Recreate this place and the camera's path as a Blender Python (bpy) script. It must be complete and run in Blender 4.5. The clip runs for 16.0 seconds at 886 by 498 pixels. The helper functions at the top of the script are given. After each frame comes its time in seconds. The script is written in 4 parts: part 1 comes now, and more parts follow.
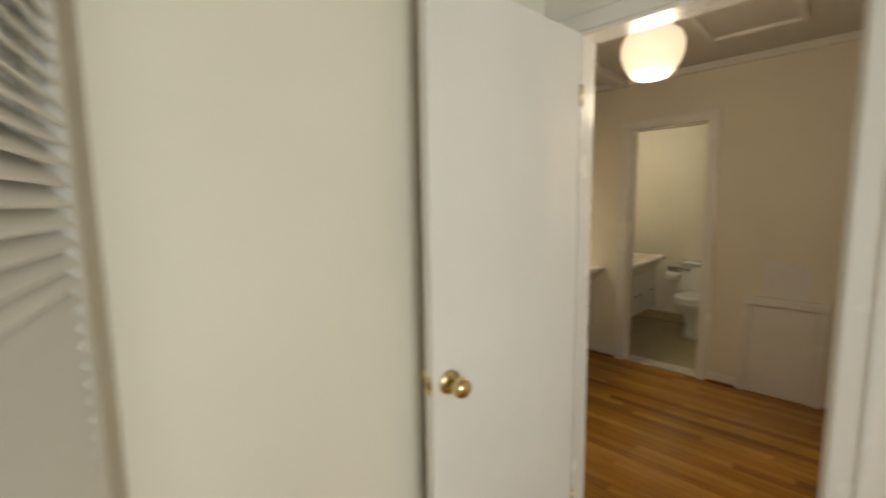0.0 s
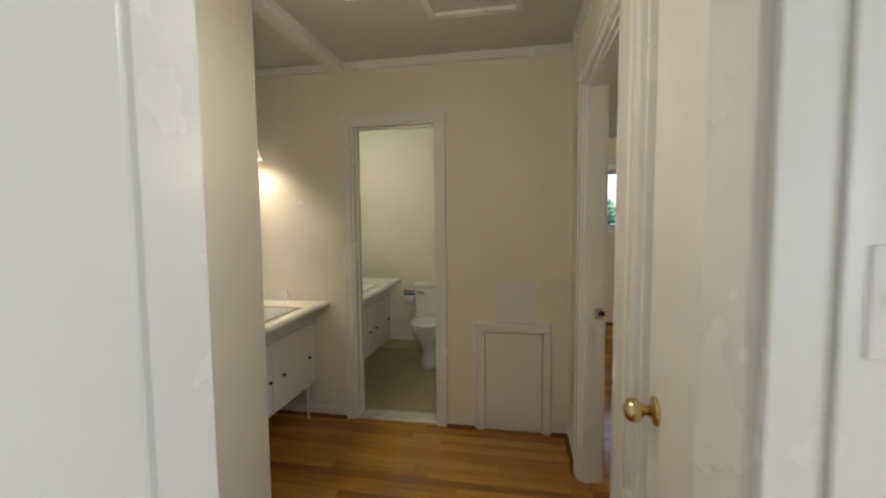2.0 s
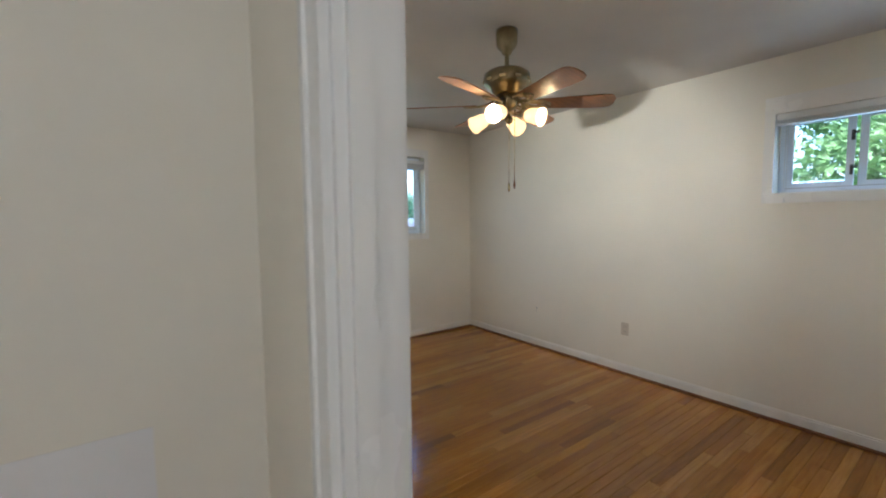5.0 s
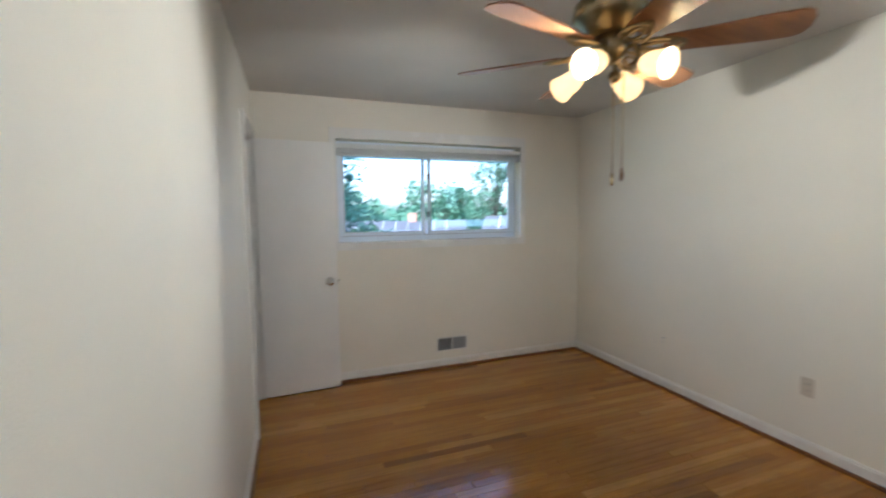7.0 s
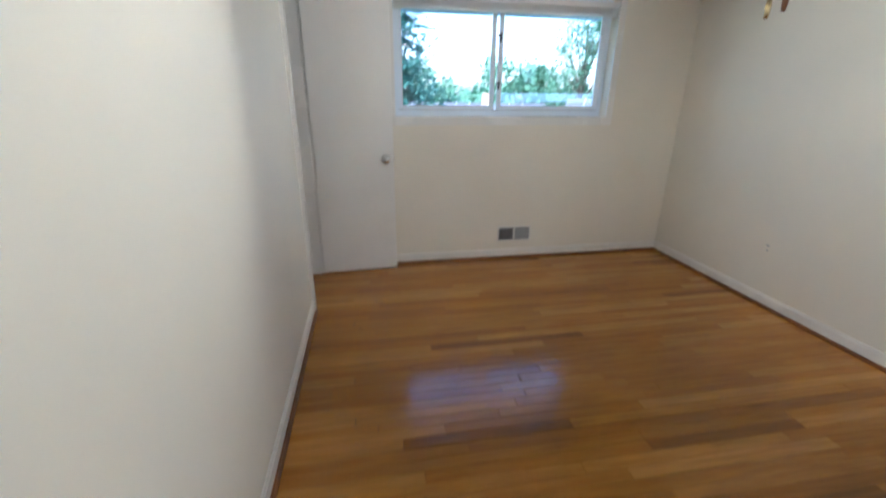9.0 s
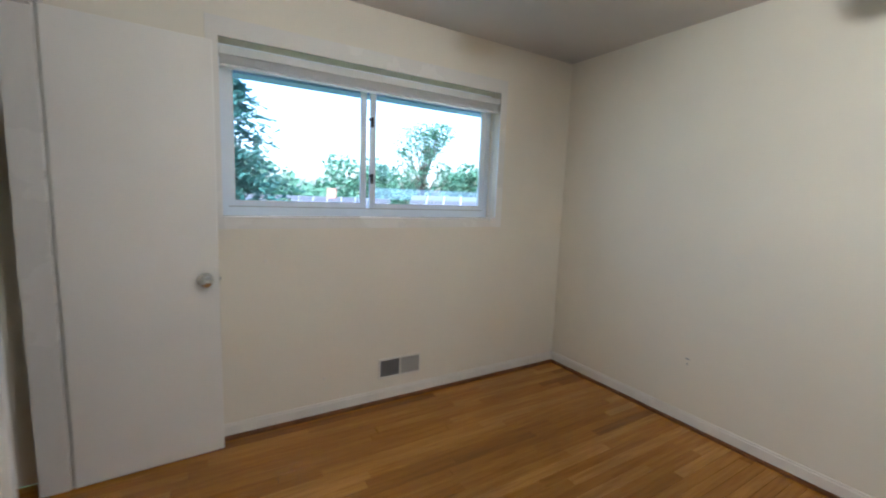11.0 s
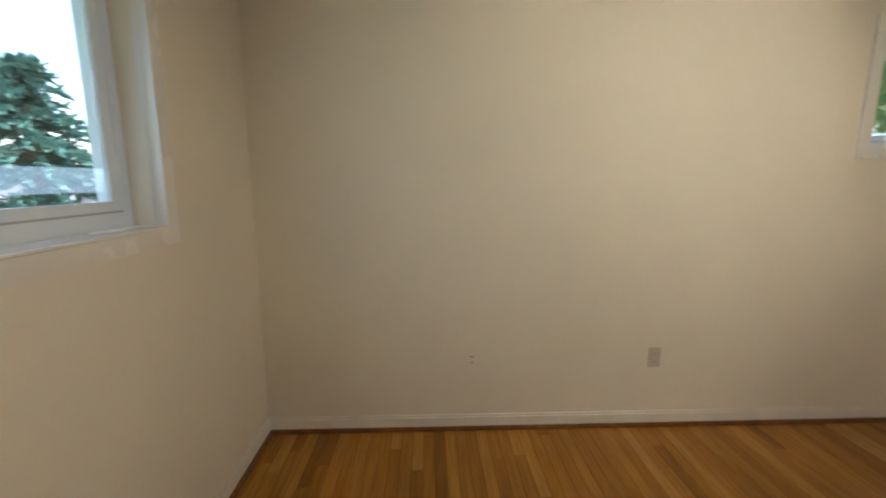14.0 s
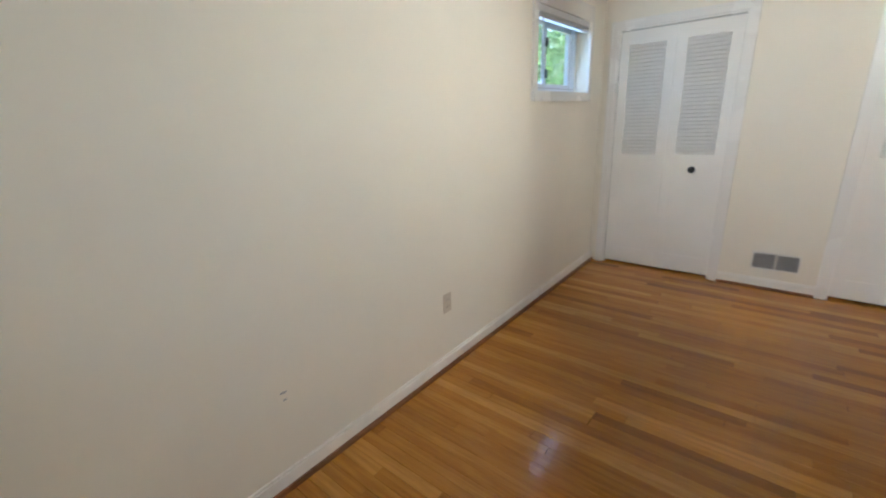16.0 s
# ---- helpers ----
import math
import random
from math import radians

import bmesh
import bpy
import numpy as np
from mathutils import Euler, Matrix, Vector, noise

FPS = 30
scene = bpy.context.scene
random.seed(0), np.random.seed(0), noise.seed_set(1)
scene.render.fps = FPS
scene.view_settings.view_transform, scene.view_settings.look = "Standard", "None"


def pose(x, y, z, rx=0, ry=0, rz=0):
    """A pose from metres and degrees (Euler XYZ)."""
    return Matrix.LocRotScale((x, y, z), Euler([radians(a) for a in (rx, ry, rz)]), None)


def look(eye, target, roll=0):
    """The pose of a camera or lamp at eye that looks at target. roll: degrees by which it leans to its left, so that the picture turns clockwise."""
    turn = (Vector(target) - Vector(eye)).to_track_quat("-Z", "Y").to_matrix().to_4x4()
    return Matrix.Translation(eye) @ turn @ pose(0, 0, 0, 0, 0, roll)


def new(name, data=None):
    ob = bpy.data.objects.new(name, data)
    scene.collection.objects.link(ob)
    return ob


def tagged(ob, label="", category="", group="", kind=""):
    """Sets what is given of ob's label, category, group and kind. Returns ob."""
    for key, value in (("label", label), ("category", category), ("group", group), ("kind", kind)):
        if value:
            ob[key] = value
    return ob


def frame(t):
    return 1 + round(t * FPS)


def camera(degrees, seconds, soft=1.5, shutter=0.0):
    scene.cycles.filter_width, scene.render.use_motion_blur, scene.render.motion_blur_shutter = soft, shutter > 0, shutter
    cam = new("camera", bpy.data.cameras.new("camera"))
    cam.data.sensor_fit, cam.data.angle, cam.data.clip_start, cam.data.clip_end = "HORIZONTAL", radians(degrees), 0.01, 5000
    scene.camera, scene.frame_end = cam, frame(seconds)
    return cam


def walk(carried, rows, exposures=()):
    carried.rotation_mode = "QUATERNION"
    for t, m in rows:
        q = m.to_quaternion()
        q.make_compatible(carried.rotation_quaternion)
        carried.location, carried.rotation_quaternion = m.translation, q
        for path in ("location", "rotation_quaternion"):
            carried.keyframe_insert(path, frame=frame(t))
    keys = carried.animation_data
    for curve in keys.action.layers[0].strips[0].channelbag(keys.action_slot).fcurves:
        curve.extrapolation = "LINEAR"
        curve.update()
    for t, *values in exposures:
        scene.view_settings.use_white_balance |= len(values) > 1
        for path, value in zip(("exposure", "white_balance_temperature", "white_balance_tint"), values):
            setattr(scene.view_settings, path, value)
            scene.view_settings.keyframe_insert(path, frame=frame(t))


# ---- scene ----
cam = camera(94.3, 16.0, soft=2.0, shutter=0.4)
PATH = [
    (0, (0.288, 0.073, 1.433), (-1.108, 1.487, 1.207), -0.8),
    (0.5, (0.221, 0.314, 1.35), (-0.628, 2.112, 1.133), 0.6),
    (1, (0.086, 0.539, 1.338), (-0.368, 2.476, 1.137), 0.6),
    (1.5, (0.091, 0.844, 1.371), (-0.298, 2.798, 1.197), -0.4),
    (2, (0.047, 1.101, 1.386), (-0.324, 3.062, 1.248), -0.5),
    (2.5, (-0.113, 1.396, 1.391), (-0.348, 3.377, 1.244), -1.0),
    (3, (-0.12, 1.714, 1.387), (-0.192, 3.707, 1.227), -1.6),
    (3.5, (-0.095, 2.002, 1.395), (0.193, 3.974, 1.232), -1.3),
    (4, (-0.123, 2.313, 1.394), (0.745, 4.105, 1.208), -0.4),
    (4.2, (-0.099, 2.423, 1.392), (1.001, 4.082, 1.202), -0.3),
    (6.5, (0.657, 3.115, 1.439), (1.871, 4.7, 1.321), -0.8),
    (7, (0.736, 3.201, 1.447), (1.418, 5.074, 1.284), -0.7),
    (7.5, (0.828, 3.26, 1.408), (1.289, 5.138, 0.898), 1.0),
    (8, (0.891, 3.32, 1.367), (1.203, 5.092, 0.494), 2.6),
    (8.5, (0.874, 3.364, 1.389), (1.151, 5.082, 0.403), 2.6),
    (9, (0.883, 3.451, 1.359), (1.214, 5.299, 0.67), 0.5),
    (9.2, (0.893, 3.528, 1.366), (1.283, 5.41, 0.813), -0.1),
    (11.5, (1.046, 4.701, 1.362), (2.28, 6.261, 1.151), 2.0),
    (12, (1.117, 5.019, 1.374), (2.562, 6.386, 1.167), 1.7),
    (12.5, (1.113, 5.319, 1.356), (2.734, 6.467, 1.123), 2.4),
    (13, (1.145, 5.639, 1.444), (2.961, 6.399, 1.089), 0.9),
    (13.5, (1.351, 5.757, 1.396), (3.282, 6.153, 1.056), 0.4),
    (14, (1.473, 5.926, 1.376), (3.443, 5.853, 1.037), 0.1),
    (14.5, (1.577, 6.14, 1.418), (3.471, 5.629, 1.026), -0.5),
    (15, (1.752, 6.213, 1.433), (3.484, 5.326, 0.971), -1.5),
    (15.5, (1.994, 6.282, 1.424), (3.489, 5.064, 0.893), -2.2),
    (16, (2.21, 6.315, 1.4), (3.432, 4.853, 0.793), -2.7),
]
EXPOSURES = [(0.0, 1.65, 7800, 10), (1.0, 1.65, 7100, 10), (2.0, 1.9, 6500, 10), (3.0, 2.2, 5500, 10), (4.0, 2.55, 5100, 10), (6.5, 2.45, 5000, 10), (9.0, 2.75, 4850, 10),
             (11.5, 2.45, 5150, 10), (12.5, 2.25, 6100, 10), (14.0, 2.35, 6100, 10), (15.0, 2.8, 5500, 10), (16.0, 2.85, 5150, 10)]
walk(cam, [(t, look(eye, target, roll)) for t, eye, target, roll in PATH], EXPOSURES)

# ---- light ----
world = bpy.data.worlds.new("sky")
scene.world = world
world.use_nodes = True
wn = world.node_tree
bg = wn.nodes["Background"]
sky = wn.nodes.new("ShaderNodeTexSky")
sky.sky_type = "NISHITA"
sky.sun_disc = False
sky.sun_elevation = radians(50)
sky.sun_rotation = radians(217)
sky.dust_density = 3.0
wn.links.new(sky.outputs[0], bg.inputs[0])
bg.inputs[1].default_value = 0.15

sun = new("sun", bpy.data.lights.new("sun", "SUN"))
sun.data.energy = 3.2
sun.data.angle = radians(0.5)
sun.data.color = (1.0, 0.95, 0.88)
sun.matrix_world = look((-6, -8, 12), (0, 0, 0))


def area(name, eye, target, w, h, power, color):
    lamp = bpy.data.lights.new(name, "AREA")
    lamp.shape, lamp.size, lamp.size_y = "RECTANGLE", w, h
    lamp.energy, lamp.color = power, color
    ob = new(name, lamp)
    ob.matrix_world = look(eye, target)
    return ob


def bulb(name, at, power, color, radius=0.03):
    lamp = bpy.data.lights.new(name, "POINT")
    lamp.energy, lamp.color, lamp.shadow_soft_size = power, color, radius
    ob = new(name, lamp)
    ob.location = at
    return ob


SKYBLUE = (0.55, 0.78, 1.0)
DAY = (0.74, 0.88, 1.0)
FAN_POWER = 9.0
area("window_light", (2.88, -0.55, 1.30), (-3, -0.2, 1.0), 1.9, 1.5, 22, DAY)
area("window_light", (1.98, 6.87, 1.66), (1.98, 2.0, 0.9), 1.60, 0.66, 0.32, SKYBLUE)
area("window_light", (3.64, 3.225, 1.80), (0.0, 3.225, 1.0), 0.74, 0.40, 0.36, SKYBLUE)

# ---- materials ----


def material(name, color, rough=0.5, metal=0.0, vary=0.08, scale=6.0, grain=120.0, bump=0.02, spec=0.5, stretch=(1, 1, 1)):
    m = bpy.data.materials.new(name)
    m.use_nodes = True
    t = m.node_tree
    p = t.nodes["Principled BSDF"]
    co = t.nodes.new("ShaderNodeTexCoord")
    mp = t.nodes.new("ShaderNodeMapping")
    mp.inputs["Scale"].default_value = stretch
    t.links.new(co.outputs["Object"], mp.inputs[0])
    big = t.nodes.new("ShaderNodeTexNoise")
    big.inputs["Scale"].default_value = scale
    big.inputs["Detail"].default_value = 5
    fine = t.nodes.new("ShaderNodeTexNoise")
    fine.inputs["Scale"].default_value = grain
    fine.inputs["Detail"].default_value = 3
    t.links.new(mp.outputs[0], big.inputs[0])
    t.links.new(mp.outputs[0], fine.inputs[0])
    ramp = t.nodes.new("ShaderNodeValToRGB")
    ramp.color_ramp.elements[0].position = 0.3
    ramp.color_ramp.elements[1].position = 0.7
    ramp.color_ramp.elements[0].color = (*[c * (1 - vary) for c in color], 1)
    ramp.color_ramp.elements[1].color = (*[min(1, c * (1 + vary * 0.6)) for c in color], 1)
    t.links.new(big.outputs[0], ramp.inputs[0])
    t.links.new(ramp.outputs[0], p.inputs["Base Color"])
    rr = t.nodes.new("ShaderNodeMapRange")
    rr.inputs["To Min"].default_value = max(0.02, rough - 0.08)
    rr.inputs["To Max"].default_value = min(1, rough + 0.08)
    t.links.new(big.outputs[0], rr.inputs[0])
    t.links.new(rr.outputs[0], p.inputs["Roughness"])
    p.inputs["Metallic"].default_value = metal
    p.inputs["Specular IOR Level"].default_value = spec
    if bump:
        b = t.nodes.new("ShaderNodeBump")
        b.inputs["Strength"].default_value = bump * 5
        b.inputs["Distance"].default_value = 0.004
        t.links.new(fine.outputs[0], b.inputs["Height"])
        t.links.new(b.outputs[0], p.inputs["Normal"])
    return m


def oak(name, per_island=False):
    """Strip oak with a worn varnish: colour by piece, grain along x."""
    m = bpy.data.materials.new(name)
    m.use_nodes = True
    t = m.node_tree
    p = t.nodes["Principled BSDF"]
    if per_island:
        r = t.nodes.new("ShaderNodeNewGeometry").outputs["Random Per Island"]
    else:
        r = t.nodes.new("ShaderNodeObjectInfo").outputs["Random"]
    geo = t.nodes.new("ShaderNodeNewGeometry")
    shift = t.nodes.new("ShaderNodeVectorMath")
    shift.operation = "MULTIPLY_ADD"
    comb = t.nodes.new("ShaderNodeCombineXYZ")
    for i in range(3):
        t.links.new(r, comb.inputs[i])
    t.links.new(comb.outputs[0], shift.inputs[0])
    shift.inputs[1].default_value = (37, 91, 13)
    t.links.new(geo.outputs["Position"], shift.inputs[2])
    mp = t.nodes.new("ShaderNodeMapping")
    mp.inputs["Scale"].default_value = (1.6, 26, 26)
    t.links.new(shift.outputs[0], mp.inputs[0])
    grain = t.nodes.new("ShaderNodeTexNoise")
    grain.inputs["Scale"].default_value = 2.2
    grain.inputs["Detail"].default_value = 8
    grain.inputs["Roughness"].default_value = 0.62
    grain.inputs["Distortion"].default_value = 0.5
    t.links.new(mp.outputs[0], grain.inputs[0])
    tone = t.nodes.new("ShaderNodeValToRGB")
    e = tone.color_ramp.elements
    e[0].position, e[0].color = 0.0, (0.25, 0.100, 0.011, 1)
    e[1].position, e[1].color = 1.0, (0.54, 0.265, 0.042, 1)
    x = e.new(0.2)
    x.color = (0.38, 0.162, 0.017, 1)
    x = e.new(0.7)
    x.color = (0.45, 0.200, 0.024, 1)
    t.links.new(r, tone.inputs[0])
    lines = t.nodes.new("ShaderNodeValToRGB")
    e = lines.color_ramp.elements
    e[0].position, e[0].color = 0.32, (0.62, 0.52, 0.42, 1)
    e[1].position, e[1].color = 0.62, (1.12, 1.12, 1.12, 1)
    t.links.new(grain.outputs[0], lines.inputs[0])
    mix = t.nodes.new("ShaderNodeMixRGB")
    mix.blend_type = "MULTIPLY"
    mix.inputs[0].default_value = 0.6
    t.links.new(tone.outputs[0], mix.inputs[1])
    t.links.new(lines.outputs[0], mix.inputs[2])
    worn = t.nodes.new("ShaderNodeTexNoise")
    worn.inputs["Scale"].default_value = 1.7
    worn.inputs["Detail"].default_value = 6
    t.links.new(geo.outputs["Position"], worn.inputs[0])
    wr = t.nodes.new("ShaderNodeValToRGB")
    wr.color_ramp.elements[0].position = 0.35
    wr.color_ramp.elements[1].position = 0.7
    wr.color_ramp.elements[0].color = (0.80, 0.80, 0.80, 1)
    t.links.new(worn.outputs[0], wr.inputs[0])
    mix2 = t.nodes.new("ShaderNodeMixRGB")
    mix2.blend_type = "MULTIPLY"
    mix2.inputs[0].default_value = 0.8
    t.links.new(mix.outputs[0], mix2.inputs[1])
    t.links.new(wr.outputs[0], mix2.inputs[2])
    t.links.new(mix2.outputs[0], p.inputs["Base Color"])
    scuff = t.nodes.new("ShaderNodeTexNoise")
    scuff.inputs["Scale"].default_value = 9
    scuff.inputs["Detail"].default_value = 8
    t.links.new(geo.outputs["Position"], scuff.inputs[0])
    rr = t.nodes.new("ShaderNodeMapRange")
    rr.inputs["From Min"].default_value = 0.40
    rr.inputs["From Max"].default_value = 0.64
    rr.inputs["To Min"].default_value = 0.08
    rr.inputs["To Max"].default_value = 0.24
    t.links.new(scuff.outputs[0], rr.inputs[0])
    t.links.new(rr.outputs[0], p.inputs["Roughness"])
    b = t.nodes.new("ShaderNodeBump")
    b.inputs["Strength"].default_value = 0.12
    b.inputs["Distance"].default_value = 0.002
    t.links.new(grain.outputs[0], b.inputs["Height"])
    t.links.new(b.outputs[0], p.inputs["Normal"])
    p.inputs["Specular IOR Level"].default_value = 0.36
    return m


def glowing(name, color, strength, base=(0.9, 0.85, 0.75)):
    m = material(name, base, 0.3, vary=0.02, bump=0)
    p = m.node_tree.nodes["Principled BSDF"]
    p.inputs["Emission Color"].default_value = (*color, 1)
    p.inputs["Emission Strength"].default_value = strength
    return m


def glass_like(name, color, rough, through_part):
    m = bpy.data.materials.new(name)
    m.use_nodes = True
    p = m.node_tree.nodes["Principled BSDF"]
    p.inputs["Base Color"].default_value = (*color, 1)
    p.inputs["Roughness"].default_value = rough
    p.inputs["Transmission Weight"].default_value = through_part
    p.inputs["IOR"].default_value = 1.45
    return m


M_WALL = material("wall_paint", (0.78, 0.73, 0.62), 0.62, vary=0.05, scale=1.3, grain=260, bump=0.03, spec=0.3)
M_WALLA = material("wall_paint_cool", (0.78, 0.74, 0.68), 0.6, vary=0.04, scale=1.3, grain=260, bump=0.03, spec=0.3)
M_BATHWALL = material("bath_paint", (0.82, 0.76, 0.65), 0.55, vary=0.05, scale=1.5, grain=240, bump=0.02, spec=0.35)
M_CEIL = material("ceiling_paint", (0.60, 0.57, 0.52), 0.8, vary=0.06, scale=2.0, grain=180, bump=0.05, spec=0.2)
M_BLUE = material("blue_ceiling_paint", (0.25, 0.50, 0.66), 0.6, vary=0.05, scale=2.0, grain=200, bump=0.02)
M_TRIM = material("gloss_trim_paint", (0.79, 0.765, 0.72), 0.26, vary=0.015, scale=3, grain=60, bump=0.02)
M_DOOR = material("door_paint", (0.80, 0.775, 0.725), 0.38, vary=0.04, scale=2.5, grain=90, bump=0.015)
M_BASE = material("baseboard_paint", (0.78, 0.745, 0.68), 0.42, vary=0.07, scale=7, grain=90, bump=0.02)
M_PATCH = material("patched_paint", (0.76, 0.74, 0.72), 0.7, vary=0.03, scale=5, grain=200, bump=0.03)
M_SHOE = material("dark_wood_shoe", (0.21, 0.085, 0.025), 0.4, vary=0.35, scale=14, grain=80, bump=0.03)
M_OAK = oak("oak_strip")
M_OAKJ = oak("oak_strip_joined", True)
M_SUB = material("subfloor", (0.05, 0.025, 0.012), 0.8, vary=0.2)
M_BRASS = material("brass", (0.74, 0.60, 0.34), 0.18, 1.0, vary=0.15, scale=30, bump=0.005)
M_CHROME = material("chrome", (0.75, 0.74, 0.72), 0.12, 1.0, vary=0.06, scale=40, bump=0.003)
M_STEEL = material("brushed_steel", (0.50, 0.49, 0.46), 0.35, 1.0, vary=0.1, scale=30, bump=0.01)
M_BRONZE = material("fan_bronze", (0.33, 0.27, 0.15), 0.32, 1.0, vary=0.2, scale=30, bump=0.01)
M_BLACK = material("black_plastic", (0.02, 0.02, 0.02), 0.4, vary=0.2, bump=0.01)
# near-black that paints the shade inside recesses, slots, registers and house panes
M_HOLLOW_SHADE = material("hollow_shade_black", (0.012, 0.010, 0.008), 0.9, vary=0.1, bump=0)
M_BLADE = material("fan_blade_wood", (0.23, 0.10, 0.035), 0.33, vary=0.35, scale=7, grain=60, bump=0.02, stretch=(1, 12, 1))
M_PORC = material("porcelain", (0.84, 0.83, 0.80), 0.10, vary=0.02, scale=5, bump=0)
M_COUNTER = material("cultured_marble", (0.80, 0.77, 0.71), 0.22, vary=0.06, scale=5, bump=0.003)
M_CAB = material("cabinet_paint", (0.74, 0.725, 0.70), 0.4, vary=0.05, scale=5, bump=0.02)
M_GOLD = material("sink_rim_metal", (0.55, 0.47, 0.30), 0.3, 1.0, vary=0.1, bump=0.01)
M_TILE = material("bath_mosaic", (0.50, 0.42, 0.26), 0.35, vary=0.14, scale=8, grain=90, bump=0.02)
M_GROUT = material("bath_grout", (0.36, 0.30, 0.19), 0.85, vary=0.15, scale=20, bump=0.05)
M_MARBLE = material("threshold_marble", (0.62, 0.58, 0.50), 0.3, vary=0.22, scale=14, bump=0.01)
M_MIRROR = material("mirror_glass", (0.86, 0.87, 0.86), 0.02, 1.0, vary=0.0, bump=0)
M_MFRAME = material("mirror_frame_wood", (0.085, 0.05, 0.032), 0.42, vary=0.3, scale=12, grain=60, bump=0.03)
M_VENT = material("vent_paint", (0.72, 0.69, 0.63), 0.4, vary=0.05, bump=0.01)
M_VENTGREY = material("vent_grey", (0.42, 0.42, 0.42), 0.45, 0.2, vary=0.08, bump=0.01)
M_PLATE = material("outlet_plastic", (0.55, 0.48, 0.38), 0.4, vary=0.04, bump=0)
M_PLATEW = material("switch_plastic", (0.78, 0.75, 0.68), 0.4, vary=0.04, bump=0)
M_TAN = material("intercom_plastic", (0.38, 0.33, 0.27), 0.45, vary=0.08, scale=20, bump=0.01)
M_GRILLE = material("grille_plastic", (0.46, 0.42, 0.36), 0.5, vary=0.06, scale=20, bump=0.01)
# white vinyl, tinted bluish in place of the veiling glare on it
M_VINYL_GLARE = material("vinyl_glare_tint", (0.72, 0.78, 0.86), 0.35, vary=0.03, bump=0.005)
M_ALU = material("window_aluminium", (0.45, 0.47, 0.50), 0.4, 0.6, vary=0.06, bump=0.01)
M_BLIND = material("blind_slats", (0.70, 0.70, 0.69), 0.45, vary=0.05, bump=0.01)
M_PAPER = material("paper", (0.84, 0.82, 0.78), 0.9, vary=0.03, bump=0.02)
M_GLASS = glass_like("window_glass", (1, 1, 1), 0.0, 1.0)
M_GLOBE = glowing("opal_glass_lit", (1.0, 0.86, 0.68), 0.22)
M_SHADE = glowing("frosted_shade_lit", (1.0, 0.56, 0.18), 0.4, (0.85, 0.7, 0.45))
M_BULB = glowing("bulb_lit", (1.0, 0.88, 0.62), 5)
M_SCONCE = glowing("white_shade_lit", (1.0, 0.90, 0.74), 0.16)
# foliage greens made paler and bluer: haze and glare mixed into the colour
M_LEAF_HAZED = material("leaves", (0.075, 0.175, 0.10), 0.6, vary=0.45, scale=1.5, grain=20, bump=0.02)
M_LEAF2_HAZED = material("leaves_light_hazed", (0.16, 0.27, 0.085), 0.6, vary=0.4, scale=1.5, grain=20, bump=0.02)
M_FIR_HAZED = material("fir_needles_hazed", (0.045, 0.13, 0.11), 0.65, vary=0.4, scale=2, grain=20, bump=0.02)
for leafy in (M_LEAF_HAZED, M_LEAF2_HAZED, M_FIR_HAZED):
    t = leafy.node_tree
    p = t.nodes["Principled BSDF"]
    tr = t.nodes.new("ShaderNodeBsdfTranslucent")
    t.links.new(p.inputs["Base Color"].links[0].from_socket, tr.inputs["Color"])
    mx = t.nodes.new("ShaderNodeMixShader")
    mx.inputs[0].default_value = 0.4
    t.links.new(p.outputs[0], mx.inputs[1])
    t.links.new(tr.outputs[0], mx.inputs[2])
    t.links.new(mx.outputs[0], t.nodes["Material Output"].inputs["Surface"])
M_BARK = material("bark", (0.09, 0.065, 0.045), 0.9, vary=0.35, scale=9, grain=60, bump=0.06)
M_GRASS = material("lawn", (0.07, 0.12, 0.03), 0.9, vary=0.4, scale=0.5, grain=8, bump=0.05)
M_ROOF = material("roof_shingles", (0.045, 0.050, 0.058), 0.85, vary=0.2, scale=3, grain=30, bump=0.05)
M_SIDING = material("house_siding", (0.55, 0.50, 0.43), 0.7, vary=0.08, scale=2, bump=0.02)
M_BRICK = material("chimney_brick", (0.30, 0.15, 0.10), 0.8, vary=0.25, scale=9, bump=0.05)
# the blue of the overhang is window glare put into its colour
M_SOFFIT_GLARE = material("soffit_glare_blue", (0.27, 0.42, 0.74), 0.7, vary=0.06, bump=0.01)

# ---- building helpers ----


def box(bm, lo, hi, m=None):
    x0, y0, z0 = lo
    x1, y1, z1 = hi
    v = [bm.verts.new((x, y, z)) for z in (z0, z1) for x, y in ((x0, y0), (x1, y0), (x1, y1), (x0, y1))]
    f = [(0, 3, 2, 1), (4, 5, 6, 7), (0, 1, 5, 4), (1, 2, 6, 5), (2, 3, 7, 6), (3, 0, 4, 7)]
    for q in f:
        bm.faces.new([v[i] for i in q])
    if m is not None:
        bmesh.ops.transform(bm, matrix=m, verts=v)
    return v


def soft_box(lo, hi, r=0.004, seg=2):
    bm = bmesh.new()
    box(bm, lo, hi)
    bmesh.ops.bevel(bm, geom=bm.edges[:], offset=r, segments=seg, affect="EDGES", profile=0.5)
    return bm


def boxes(*pairs):
    bm = bmesh.new()
    for lo, hi in pairs:
        box(bm, lo, hi)
    return bm


